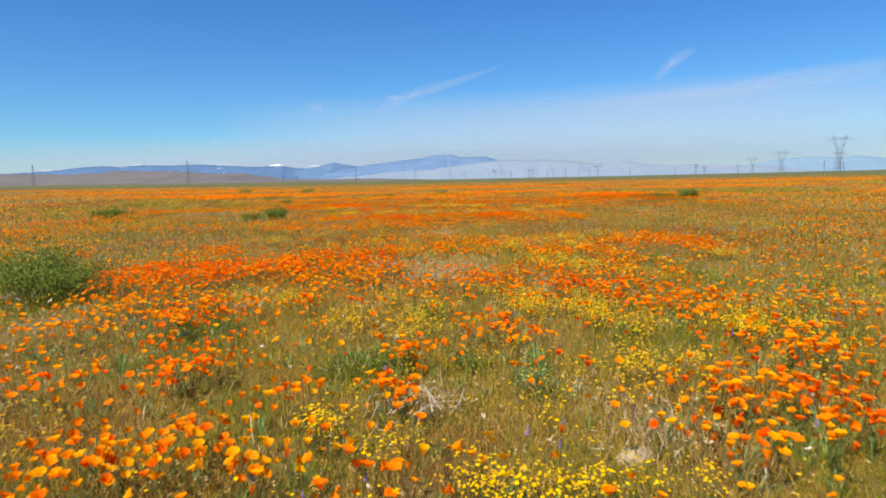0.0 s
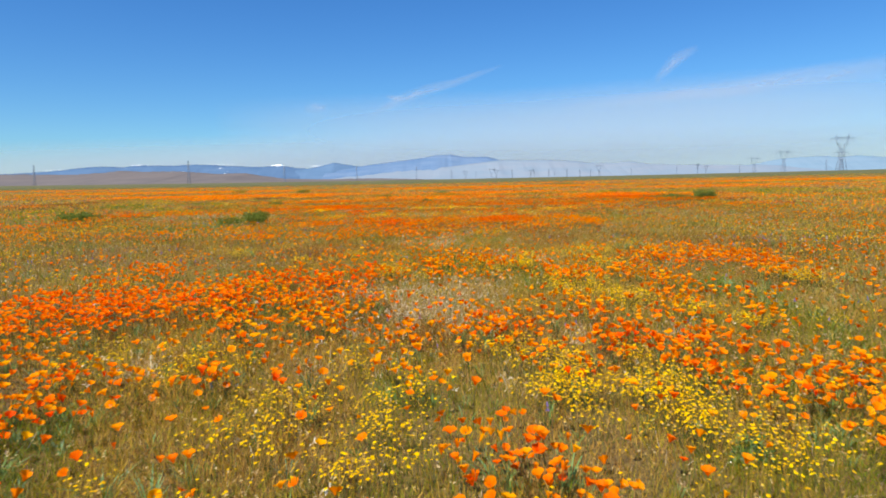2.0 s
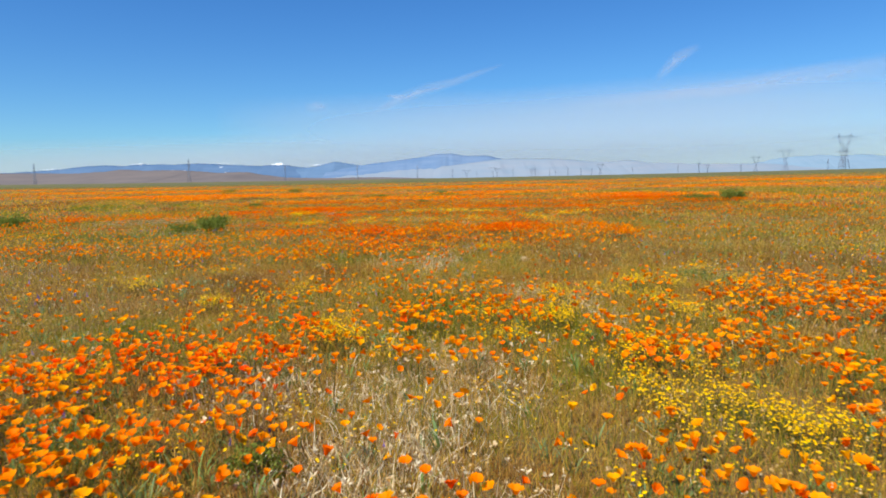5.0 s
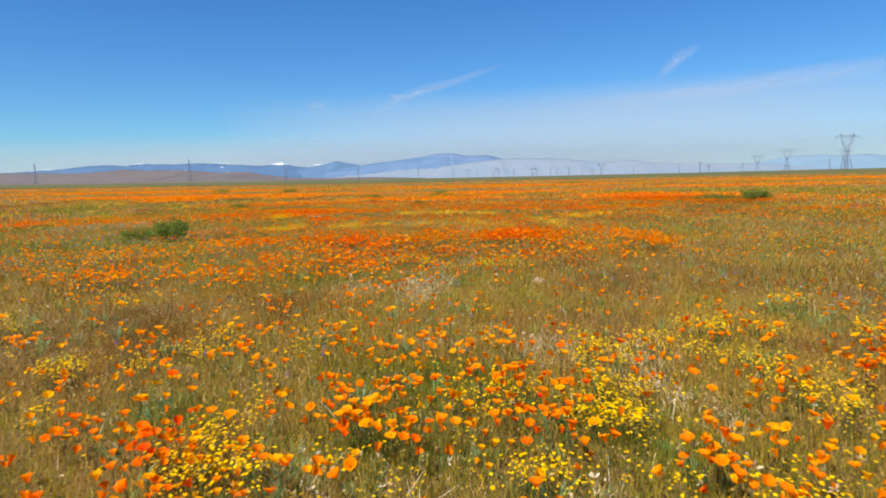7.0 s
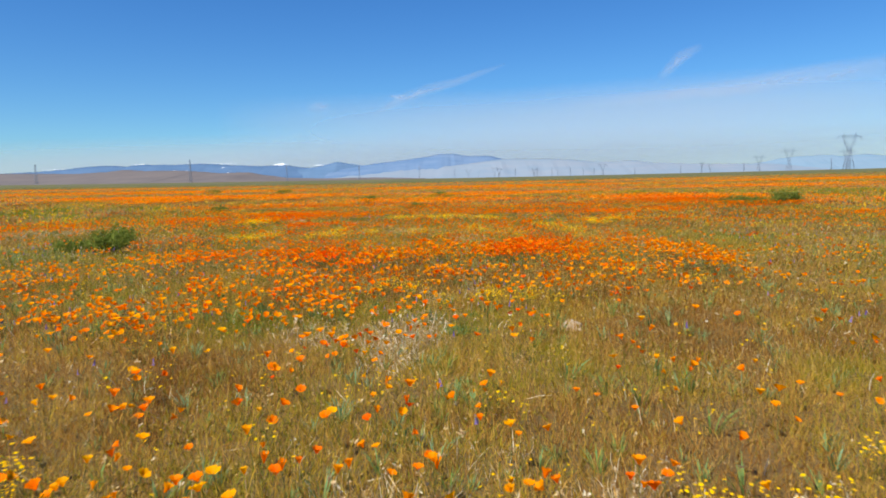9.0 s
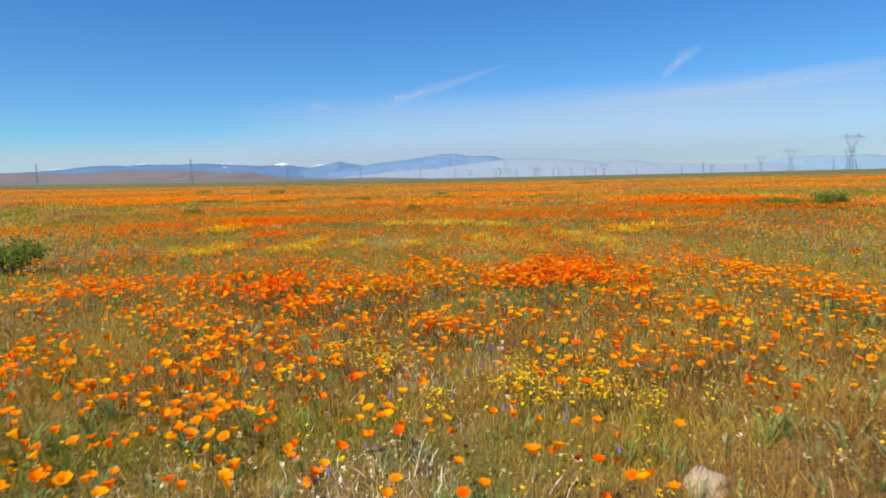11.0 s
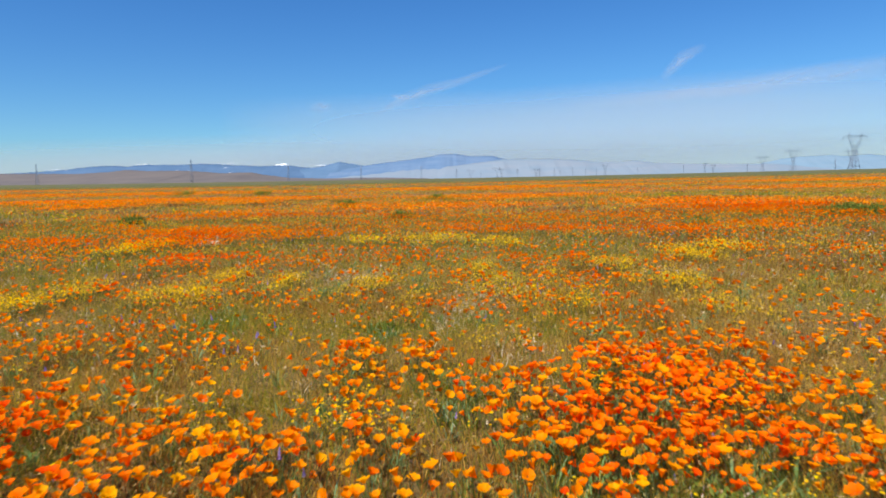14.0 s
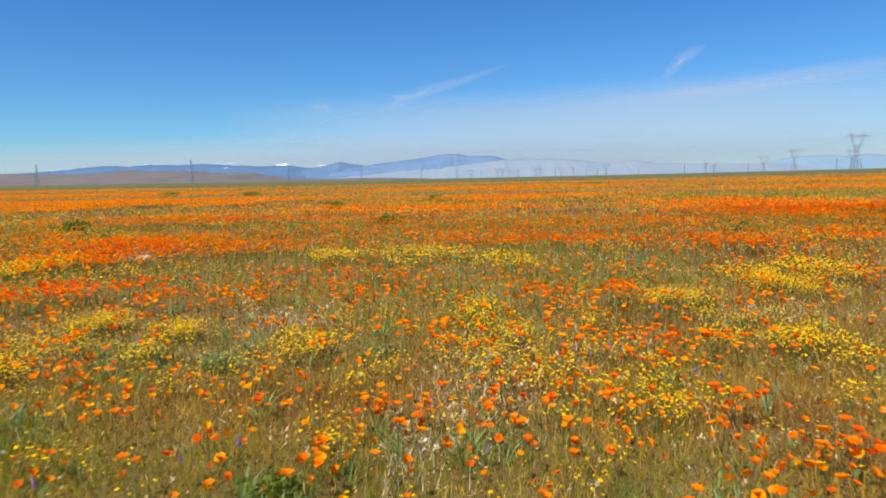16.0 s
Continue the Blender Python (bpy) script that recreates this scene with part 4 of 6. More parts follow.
# ---------------------------------------------------------------- poppies
def petal_sheet(turn, length, half, cup, flare, wave):
    """One of the four broad petals: three rows of corners from the heart to the wavy rim."""
    pts, steps = [], []
    for r, w, z in ((0.10, 0.25, 0.0), (0.55, 0.95, cup * 0.62), (1.0, 0.85, cup * (1 - flare))):
        for k, s in enumerate((-1, 0, 1)):
            a = s * w * half
            d = length * r * (1.0 if s == 0 else 0.93)
            zz = length * (z + wave * ((k + turn) % 2) * r)
            pts.append((d * math.cos(turn * math.pi / 2 + a), d * math.sin(turn * math.pi / 2 + a), zz))
            steps.append(-0.16 + 0.24 * r)
    tris = []
    for r in range(2):
        for k in range(2):
            i = r * 3 + k
            tris += [(i, i + 1, i + 4), (i, i + 4, i + 3)]
    return pts, tris, steps


def stem_tube(height, width, bend, top=(0, 0)):
    """A thin three-sided stalk from the ground to the flower."""
    pts, tris = [], []
    for j, (z, w) in enumerate(((0.0, 1.0), (1.0, 0.6))):
        off = bend * (z - 1) * (z - 1)
        for k in range(3):
            a = k * 2.094
            pts.append((off + width * w * math.cos(a), width * w * math.sin(a), z * height))
    for j in range(1):
        for k in range(3):
            a, b = j * 3 + k, j * 3 + (k + 1) % 3
            tris += [(a, b, b + 3), (a, b + 3, a + 3)]
    return pts, tris


POPPY_FORMS = [(0.0225, 0.98, 0.95, 0.08, 0.14), (0.0208, 0.95, 1.20, 0.04, 0.16), (0.0245, 1.00, 0.62, 0.14, 0.16), (0.0185, 0.88, 1.55, 0.00, 0.12), (0.0250, 1.00, 0.80, 0.22, 0.24), (0.014, 0.70, 2.4, 0.0, 0.04)]
STALK = 0.18


def poppy_shape(form, detail=True):
    length, half, cup, flare, wave = form
    sh = Shape()
    for turn in range(4):
        if detail:
            pts, tris, steps = petal_sheet(turn, length * (1 if turn % 2 else 0.94), half, cup, flare, wave)
        else:
            a, z = turn * math.pi / 2, cup * length
            pts = [(0, 0, 0), (length * 0.8 * math.cos(a - half), length * 0.8 * math.sin(a - half), z * 0.8), (length * math.cos(a), length * math.sin(a), z), (length * 0.8 * math.cos(a + half), length * 0.8 * math.sin(a + half), z * 0.8)]
            tris, steps = [(0, 1, 2), (0, 2, 3)], [-0.15, 0.02, 0.08, 0.02]
        sh.add([(x, y, z + STALK) for x, y, z in pts], tris, 0, steps)
    if detail:
        sh.add(*stem_tube(STALK, 0.0016, 0.03), 1)
    else:
        sh.add([(-0.002, 0, 0), (0.002, 0, 0), (0, 0.0, STALK)], [(0, 1, 2)], 1)
    return sh


def far_flower(size):
    """A flower so far off that one bent sheet carries its colour."""
    sh = Shape()
    return sh.add([(-size, 0, STALK + size * 0.25), (0, -size * 0.7, STALK), (size, 0, STALK + size * 0.25), (0, size * 0.7, STALK + size * 0.9)], [(0, 1, 2), (0, 2, 3)], 0, [0, -0.08, 0, 0.08])


def poppy_tint(x, y, spread=0.22):
    """0 deep red-orange, 1 golden."""
    red = 0.5 * np.clip(fbm(x, y, 1.4, 61) - 0.42, 0, 0.6) + 0.27 * np.clip(patch_sum(x, y, REDS), 0, 1)
    return np.clip(0.67 + rng.normal(0, spread, len(x)) - red - np.interp(y, (17.8, 18.6), (0, 0.13)), 0.02, 0.98)


def bunched(x, y):
    """Many stalks rise from one root: a third of the flowers gets a neighbour or two close by."""
    for share in (0.28, 0.16):
        i = np.nonzero(rng.random(len(x)) < share)[0]
        x, y = np.r_[x, x[i] + rng.normal(0, 0.028, len(i))], np.r_[y, y[i] + rng.normal(0, 0.028, len(i))]
    return x, y


def build_poppies():
    near_shapes = [poppy_shape(f) for f in POPPY_FORMS]
    mid_shapes = [poppy_shape(f, False) for f in POPPY_FORMS[:5]]
    x, y, d = candidates(1.5, 3.3, 520)
    ok = kept(x, y, poppy_density(x, y), 520)
    x, y = bunched(x[ok], y[ok])
    tint = poppy_tint(x, y)
    size, yaw, lean = rng.uniform(0.70, 1.15, len(x)) * np.where(y > 18.2, 0.84, 1.0), rng.uniform(0, 6.28, len(x)), np.abs(rng.normal(0.30, 0.30, len(x)))
    pick = rng.choice(6, len(x), p=(0.24, 0.22, 0.18, 0.14, 0.14, 0.08))
    # those along the middle of the walk stand as plants of their own
    lane = np.nonzero((np.abs(x - 0.45) < 1.0) & (y > 2) & (y < 20.5))[0]
    own = rng.permutation(lane)[:300]
    rest = np.ones(len(x), bool)
    rest[own] = False
    pos = on_ground(x, y)
    tagged(sow("poppies_near", near_shapes, pos[rest], size[rest], yaw[rest], lean[rest], tint[rest], [PETAL, STEM], pick[rest]),
           "orange california poppies with cupped petals on thin stalks", "poppies", kind="stuff")
    models = []
    for k, form in enumerate(POPPY_FORMS):
        for shade in (0.12, 0.38, 0.62, 0.86):
            models.append((k, shade))
    made = {}
    stalk = Shape().add(*stem_tube(STALK, 0.0016, 0.03)).mesh("stem", [STEM])
    leaf_mesh = foliage_shape(9, 0.085, 4).mesh("leaf", [FOLIAGE], 0.6)
    petals = {}
    for k, shade in models:
        length, half, cup, flare, wave = POPPY_FORMS[k]
        sheets = []
        for turn in range(4):
            pts, tris, steps = petal_sheet(turn, length * (1 if turn % 2 else 0.94), half, cup, flare, wave)
            sheets.append(Shape().add([(a, b, c + STALK) for a, b, c in pts], tris, 0, steps).mesh("petal", [PETAL], shade))
        petals[k, shade] = sheets
    for i in own:
        k, shade = int(pick[i]), min((0.12, 0.38, 0.62, 0.86), key=lambda s: abs(s - tint[i]))
        m = Matrix.Translation(pos[i]) @ Matrix.Rotation(lean[i], 4, Vector((math.cos(yaw[i] * 3), math.sin(yaw[i] * 3), 0))) @ Matrix.Rotation(yaw[i], 4, "Z") @ Matrix.Diagonal((size[i],) * 3 + (1,))
        if (k, shade) in made:
            copy_thing(made[k, shade], m)
            continue
        poppy = new("poppy")
        colour = "deep red-orange" if shade < 0.2 else "bright orange" if shade < 0.7 else "golden orange"
        how = ("half-open", "cupped", "wide-open", "upright cupped", "wavy wide-open", "closed")[k]
        tagged(poppy, "%s %s poppy on a thin green stalk" % (how, colour), "poppy", "poppies along the walk")
        part("stem", stalk, poppy)
        part("leaf", leaf_mesh, poppy, "feathery grey-green leaves")
        for s in petals[k, shade]:
            part("petal", s, poppy)
        poppy.matrix_basis = m
        made[k, shade] = poppy
    x, y, d = candidates(3.3, 16.0, 360)
    ok = kept(x, y, poppy_density(x, y), 360)
    x, y = bunched(x[ok], y[ok])
    tagged(sow("poppies_midfield", mid_shapes, on_ground(x, y), rng.uniform(0.75, 1.15, len(x)), rng.uniform(0, 6.28, len(x)), np.abs(rng.normal(0.2, 0.2, len(x))), np.clip(poppy_tint(x, y, 0.16) + 0.06, 0, 0.98), [PETAL, STEM]),
           "orange poppies in loose drifts across the field", "poppies", kind="stuff")
    places = []
    for near, far, top, factor, grow in ((16.0, 34.0, 220, 0.80, 1.05), (34.0, 66.0, 60, 0.26, 1.3), (66.0, 108.0, 20, 0.075, 1.7)):
        x, y, d = candidates(near, far, top)
        ok = kept(x, y, poppy_density(x, y), top, factor)
        places.append((x[ok], y[ok], np.full(ok.sum(), grow)))
    x, y, grow = (np.concatenate(c) for c in zip(*places))
    pos = on_ground(x, y)
    pos[:, 2] -= STALK * np.maximum(grow - 1, 0) * 0.9
    tagged(sow("poppies_far", [far_flower(0.026), far_flower(0.022)], pos, grow * rng.uniform(0.8, 1.25, len(x)), rng.uniform(0, 6.28, len(x)), np.abs(rng.normal(0.2, 0.2, len(x))), np.clip(poppy_tint(x, y, 0.16) + 0.03, 0, 0.98), [PETAL]),
           "bands of orange poppies spreading to the horizon", "poppies", kind="stuff")


def build_surroundings():
    """The same meadow goes on beside and behind the walk, sown more thinly."""
    def beside(per_m2):
        n = int(50 * 52 * per_m2)
        x, y = rng.uniform(-25, 25, n) + 0.35, rng.uniform(-12, 40, n)
        ok = (y < 1.2) | (np.abs(x - 0.2) > 0.71 * y + 0.5)
        return x[ok], y[ok]
    x, y = beside(40)
    ok = kept(x, y, poppy_density(x, y), 40, 0.45)
    x, y = x[ok], y[ok]
    n = len(x)
    pos = on_ground(x, y)
    pos[:, 2] -= 0.04
    tagged(sow("poppies_beside", [far_flower(0.026), far_flower(0.022)], pos, rng.uniform(1.3, 1.8, n), rng.uniform(0, 6.28, n), np.abs(rng.normal(0.2, 0.2, n)), poppy_tint(x, y, 0.12), [PETAL]),
           "orange poppies scattered over the surrounding meadow", "poppies", kind="stuff")
    x, y = beside(80)
    scatter("meadow_grass_beside", [blade_shape(0.12, 0.016, 0.05, 1), blade_shape(0.09, 0.024, 0.05, 1)], x, y, (0.7, 1.2), 0.6, grass_tint(x, y), [GRASS], "olive and straw grass of the surrounding meadow", "grass")


# ---------------------------------------------------------------- smaller plants
def foliage_shape(blades, height, seed):
    """A tuft of fine divided leaves."""
    r = random.Random(seed)
    sh = Shape()
    for _ in range(blades):
        a, lean_out, h = r.uniform(0, 6.28), r.uniform(0.25, 1.0), height * r.uniform(0.6, 1.1)
        c, s = math.cos(a), math.sin(a)
        o, w = 0.012 * r.random(), r.uniform(0.0014, 0.0030)
        p0, p1, p2 = (o, 0.0), (o + lean_out * h * 0.45, h * 0.6), (o + lean_out * h * 0.9, h * 0.85)
        sh.add([(p0[0] * c - w * 0.3 * s, p0[0] * s + w * 0.3 * c, p0[1]), (p0[0] * c + w * 0.3 * s, p0[0] * s - w * 0.3 * c, p0[1]),
                (p1[0] * c - w * s, p1[0] * s + w * c, p1[1]), (p1[0] * c + w * s, p1[0] * s - w * c, p1[1]), (p2[0] * c, p2[0] * s, p2[1])],
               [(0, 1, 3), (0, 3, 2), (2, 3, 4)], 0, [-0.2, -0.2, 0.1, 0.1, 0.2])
    return sh


def blade_shape(height, width, bend, joints):
    sh = Shape()
    if joints == 1:
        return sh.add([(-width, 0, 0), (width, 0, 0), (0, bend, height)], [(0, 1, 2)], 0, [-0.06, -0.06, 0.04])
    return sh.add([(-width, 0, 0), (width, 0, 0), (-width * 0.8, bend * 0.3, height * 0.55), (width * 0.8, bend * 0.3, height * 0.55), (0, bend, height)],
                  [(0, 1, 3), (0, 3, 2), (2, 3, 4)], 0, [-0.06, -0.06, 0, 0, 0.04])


def ear_shape():
    """A dry grass stalk with a drooping seed ear."""
    sh = Shape()
    sh.add([(-0.0012, 0, 0), (0.0012, 0, 0), (0, 0.02, 0.2)], [(0, 1, 2)])
    return sh.add([(0, 0.016, 0.18), (0.0018, 0.028, 0.205), (-0.0018, 0.028, 0.205), (0, 0.045, 0.225)], [(0, 1, 3), (0, 3, 2)], 0, [0.05] * 4)


def straw_shape(seed, wide):
    """A bleached straw with two or three papery chaff scales near its tip."""
    r = random.Random(seed)
    h = r.uniform(0.10, 0.18)
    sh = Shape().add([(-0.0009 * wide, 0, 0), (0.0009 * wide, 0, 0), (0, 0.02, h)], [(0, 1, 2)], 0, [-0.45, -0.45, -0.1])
    for k in range(2):
        z, a, l = h * r.uniform(0.75, 1.0), r.uniform(0, 6.28), r.uniform(0.008, 0.014) * (0.6 + 0.4 * wide)
        c, s, w = math.cos(a), math.sin(a), 0.0026 * wide
        sh.add([(0, 0.015, z), (c * l * 0.5 - s * w, s * l * 0.5 + c * w + 0.015, z + l * 0.5), (c * l, s * l + 0.015, z + l * 0.3)], [(0, 1, 2)], 0, [-0.1, 0.2, 0.2])
    return sh


def daisy_shape(petals, radius, height):
    """A little yellow daisy: a low cone of rays on a wire-thin stalk."""
    sh = Shape()
    pts = [(0, 0, height + radius * 0.35)] + [(radius * math.cos(k * 6.283 / petals), radius * math.sin(k * 6.283 / petals), height) for k in range(petals)]
    sh.add(pts, [(0, 1 + k, 1 + (k + 1) % petals) for k in range(petals)], 0, [-0.5] + [0.1] * petals)
    return sh.add([(-0.0009, 0, 0), (0.0009, 0, 0), (0, 0, height)], [(0, 1, 2)], 1)


def husk_shape(seed):
    """A bleached dry flower head: a few ragged papery scales on a short stalk."""
    r = random.Random(seed)
    z = r.uniform(0.07, 0.14)
    sh = Shape()
    for k in range(6):
        a, up, l, w = r.uniform(0, 6.28), r.uniform(-0.3, 1.2), r.uniform(0.010, 0.024), r.uniform(0.002, 0.005)
        c, s = math.cos(a), math.sin(a)
        d, h = l * math.cos(up), l * math.sin(up)
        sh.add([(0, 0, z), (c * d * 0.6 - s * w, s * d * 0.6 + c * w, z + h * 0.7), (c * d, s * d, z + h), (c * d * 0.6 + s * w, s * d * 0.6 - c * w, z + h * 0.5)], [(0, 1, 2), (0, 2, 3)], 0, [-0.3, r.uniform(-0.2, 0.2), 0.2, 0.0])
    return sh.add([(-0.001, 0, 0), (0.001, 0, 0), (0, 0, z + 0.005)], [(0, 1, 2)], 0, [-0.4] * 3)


def lupine_shape():
    """A short violet flower spike of stacked whorls."""
    sh = Shape()
    for j in range(4):
        w, z = 0.010 * (1 - 0.2 * j), 0.085 + 0.009 * j
        sh.add([(0, 0, z + 0.012)] + [(w * math.cos(k * 1.571 + j), w * math.sin(k * 1.571 + j), z) for k in range(4)], [(0, 1 + k, 1 + (k + 1) % 4) for k in range(4)], 0, [0.2, -0.1, 0.1, -0.1, 0.1])
    return sh.add([(-0.0016, 0, 0), (0.0016, 0, 0), (0, 0, 0.11)], [(0, 1, 2)], 1)


def scatter(name, shapes, x, y, sizes, leans, tint, mats, label, category):
    n = len(x)
    tagged(sow(name, shapes, on_ground(x, y, -0.004), rng.uniform(*sizes, n), rng.uniform(0, 6.28, n), np.abs(rng.normal(leans, leans * 0.8, n)), tint, mats), label, category, kind="stuff")


def grass_tint(x, y):
    """0 rust and straw, 1 fresh green."""
    green = patch_sum(x, y, GREENS)
    v = 0.38 + 1.35 * (fbm(x, y, 2.2, 71) - 0.5) + 0.5 * (fbm(x, y, 6.0, 75) - 0.5) - 0.30 * patch_sum(x, y, BROWNS) + 1.0 * (fbm(x, y, 0.5, 73, 2) - 0.5) + 0.55 * green - 0.12 * patch_sum(x, y, PALES)
    v = v - 0.06 * np.clip((5 - y) / 2, 0, 1)
    v = np.where(y > 23, 0.5 + 1.7 * (v - 0.40), v)
    return np.clip(v + rng.normal(0, 0.21, len(x)), 0, 1)


def build_grass():
    thin = [blade_shape(0.13, 0.0013, 0.035, 1), blade_shape(0.10, 0.0015, 0.05, 1), blade_shape(0.16, 0.0010, 0.05, 1), ear_shape(), blade_shape(0.075, 0.0018, 0.04, 1), blade_shape(0.14, 0.0014, 0.06, 1), blade_shape(0.06, 0.0022, 0.05, 1)]
    broad = [blade_shape(0.12, 0.0026, 0.03, 1), blade_shape(0.09, 0.0033, 0.04, 1), blade_shape(0.15, 0.0021, 0.04, 1)]
    for name, shapes, near, far, per_m2 in (("meadow_grass_near", thin, 1.5, 3.4, 5600), ("meadow_grass_middle", thin, 3.4, 6.5, 2500), ("meadow_grass_midfield", broad, 6.5, 16.0, 620)):
        x, y, d = candidates(near, far, per_m2)
        lush = 0.55 + 0.45 * np.clip(fbm(x, y, 0.4, 77, 2) * 1.6 - 0.15, 0, 1)
        lush = lush * (1 - 0.6 * np.clip(patch_sum(x, y, PALES), 0, 1))
        ok = rng.random(len(x)) < lush
        x, y = x[ok], y[ok]
        scatter(name, shapes, x, y, (0.4, 1.0), 0.34, grass_tint(x, y), [GRASS], "thin straw and olive grass stalks between the flowers", "grass")
    low = [blade_shape(0.045, 0.0035, 0.03, 1), blade_shape(0.06, 0.0028, 0.045, 1), blade_shape(0.035, 0.0042, 0.03, 1)]
    for name, near, far, per_m2, wide in (("low_leaves_near", 1.5, 5.0, 1500, 1.0), ("low_leaves_midfield", 5.0, 16.0, 260, 2.0)):
        x, y, d = candidates(near, far, per_m2)
        green = 1.1 * fbm(x, y, 0.8, 93) + 0.5 * (fbm(x, y, 0.2, 95, 2) - 0.5) + 0.6 * patch_sum(x, y, GREENS) - 0.3 * patch_sum(x, y, BROWNS)
        ok = rng.random(len(x)) < np.clip(0.2 + 1.3 * green, 0.15, 1)
        x, y, green = x[ok], y[ok], green[ok]
        scatter(name, low, x, y, (0.7 * wide, 1.3 * wide), 0.5, np.clip(green + rng.normal(0, 0.2, len(x)), 0, 1), [UNDER], "low olive leaves covering the soil", "foliage")
    for name, near, far, per_m2, wide in (("straw_stalks_near", 1.5, 4.5, 800, 1.25), ("straw_stalks_far", 4.5, 14.0, 150, 1.9)):
        x, y, d = candidates(near, far, per_m2)
        ok = rng.random(len(x)) < np.clip(0.25 + 1.6 * (fbm(x, y, 0.7, 79, 2) - 0.35), 0.1, 1) * (1 - 0.75 * np.clip(patch_sum(x, y, BROWNS), 0, 1))
        x, y = x[ok], y[ok]
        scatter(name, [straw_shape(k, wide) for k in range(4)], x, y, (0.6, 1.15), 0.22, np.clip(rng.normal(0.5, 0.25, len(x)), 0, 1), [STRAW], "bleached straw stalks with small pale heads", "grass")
    groups = [candidates(16.0, 34.0, 62)[:2], candidates(34.0, 70.0, 13)[:2], candidates(70.0, 132.0, 4)[:2]]
    x, y = np.concatenate([g[0] for g in groups]), np.concatenate([g[1] for g in groups])
    d = reach(x, y)
    n = len(x)
    tagged(sow("meadow_grass_far", [blade_shape(0.12, 0.009, 0.04, 1), blade_shape(0.13, 0.014, 0.03, 1)], on_ground(x, y), rng.uniform(0.7, 1.2, n) * (1 + (d > 34) * 0.3), rng.uniform(0, 6.28, n), np.abs(rng.normal(0.3, 0.2, n)), grass_tint(x, y), [GRASS]),
           "far olive grass of the open field", "grass", kind="stuff")


def build_small_plants():
    # gold daisies
    x, y, d = candidates(1.5, 6.0, 2200)
    ok = kept(x, y, gold_density(x, y), 2200, 0.62)
    x, y = np.repeat(x[ok], 5), np.repeat(y[ok], 5)
    x, y = x + rng.normal(0, 0.012, len(x)), y + rng.normal(0, 0.012, len(x))
    scatter("goldfields_near", [daisy_shape(4, 0.0064, 0.125), daisy_shape(5, 0.0070, 0.145), daisy_shape(4, 0.0058, 0.105), daisy_shape(5, 0.0062, 0.135)], x, y, (0.75, 1.3), 0.25, rng.uniform(0, 1, len(x)), [YELLOW, STEM], "small yellow goldfield daisies in low patches", "wildflowers")
    for near, far, top, factor, grow, name in ((6.0, 15.0, 800, 0.95, 1.5, "goldfields_midfield"), (15.0, 100.0, 110, 0.055, 3.9, "goldfields_far")):
        x, y, d = candidates(near, far, top)
        ok = kept(x, y, gold_density(x, y), top, factor)
        x, y = x[ok], y[ok]
        scatter(name, [daisy_shape(4, 0.0085, 0.14 / grow), daisy_shape(4, 0.0075, 0.16 / grow)], x, y, (0.8 * grow, 1.25 * grow), 0.22, rng.uniform(0, 1, len(x)), [YELLOW, STEM], "yellow daisy patches among the poppies", "wildflowers")
    # feathery leaves under the poppies
    x, y, d = candidates(1.5, 6.0, 110)
    dens = 8 + 0.11 * poppy_density(x, y) + 90 * patch_sum(x, y, GREENS)
    ok = kept(x, y, dens, 110)
    x, y = x[ok], y[ok]
    tuft = [foliage_shape(14, 0.10, 1), foliage_shape(12, 0.075, 2), foliage_shape(16, 0.12, 3)]
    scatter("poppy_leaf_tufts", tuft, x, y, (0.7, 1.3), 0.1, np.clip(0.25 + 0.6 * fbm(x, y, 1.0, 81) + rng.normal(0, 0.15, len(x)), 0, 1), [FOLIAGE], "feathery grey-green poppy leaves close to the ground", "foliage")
    x, y, d = candidates(6.0, 30.0, 14)
    dens = 1.0 + 0.03 * poppy_density(x, y) + 10 * patch_sum(x, y, GREENS) + 5 * np.clip((fbm(x, y, 2.0, 83) - 0.58) * 6, 0, 1)
    ok = kept(x, y, dens, 14)
    x, y = x[ok], y[ok]
    scatter("leaf_tufts_far", [foliage_shape(7, 0.14, 5), foliage_shape(6, 0.11, 6)], x, y, (0.9, 1.6), 0.1, np.clip(0.2 + 0.6 * fbm(x, y, 1.4, 85) + rng.normal(0, 0.15, len(x)), 0, 1), [FOLIAGE], "grey-green leafy tufts across the field", "foliage")
    # bleached husks
    x, y, d = candidates(1.5, 12.0, 170)
    dens = 7 + 14 * np.clip((fbm(x, y, 0.9, 87) - 0.52) * 5, 0, 1) + 170 * np.clip(1.5 * patch_sum(x, y, PALES), 0, 1)
    ok = kept(x, y, dens, 170)
    x, y = x[ok], y[ok]
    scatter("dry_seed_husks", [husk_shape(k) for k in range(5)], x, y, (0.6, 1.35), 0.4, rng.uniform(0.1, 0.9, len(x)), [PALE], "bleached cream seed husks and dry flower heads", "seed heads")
    x, y, d = candidates(1.5, 14.0, 1800)
    dens = 1800 * np.clip(1.3 * patch_sum(x, y, PALES), 0, 1) + 60 * np.clip((fbm(x, y, 1.3, 91) - 0.55) * 5, 0, 1)
    ok = kept(x, y, dens, 1800)
    x, y = x[ok], y[ok]
    scatter("pale_dry_grass", [blade_shape(0.13, 0.0020, 0.04, 1), blade_shape(0.10, 0.0028, 0.03, 1), blade_shape(0.17, 0.0018, 0.05, 1), blade_shape(0.12, 0.0026, 0.06, 1), straw_shape(9, 1.5)], x, y, (0.4, 0.9), 0.5, rng.uniform(0.2, 1.0, len(x)), [PALE], "bleached feathery dry grass in pale patches", "grass")
    x, y, d = candidates(1.5, 9.0, 900)
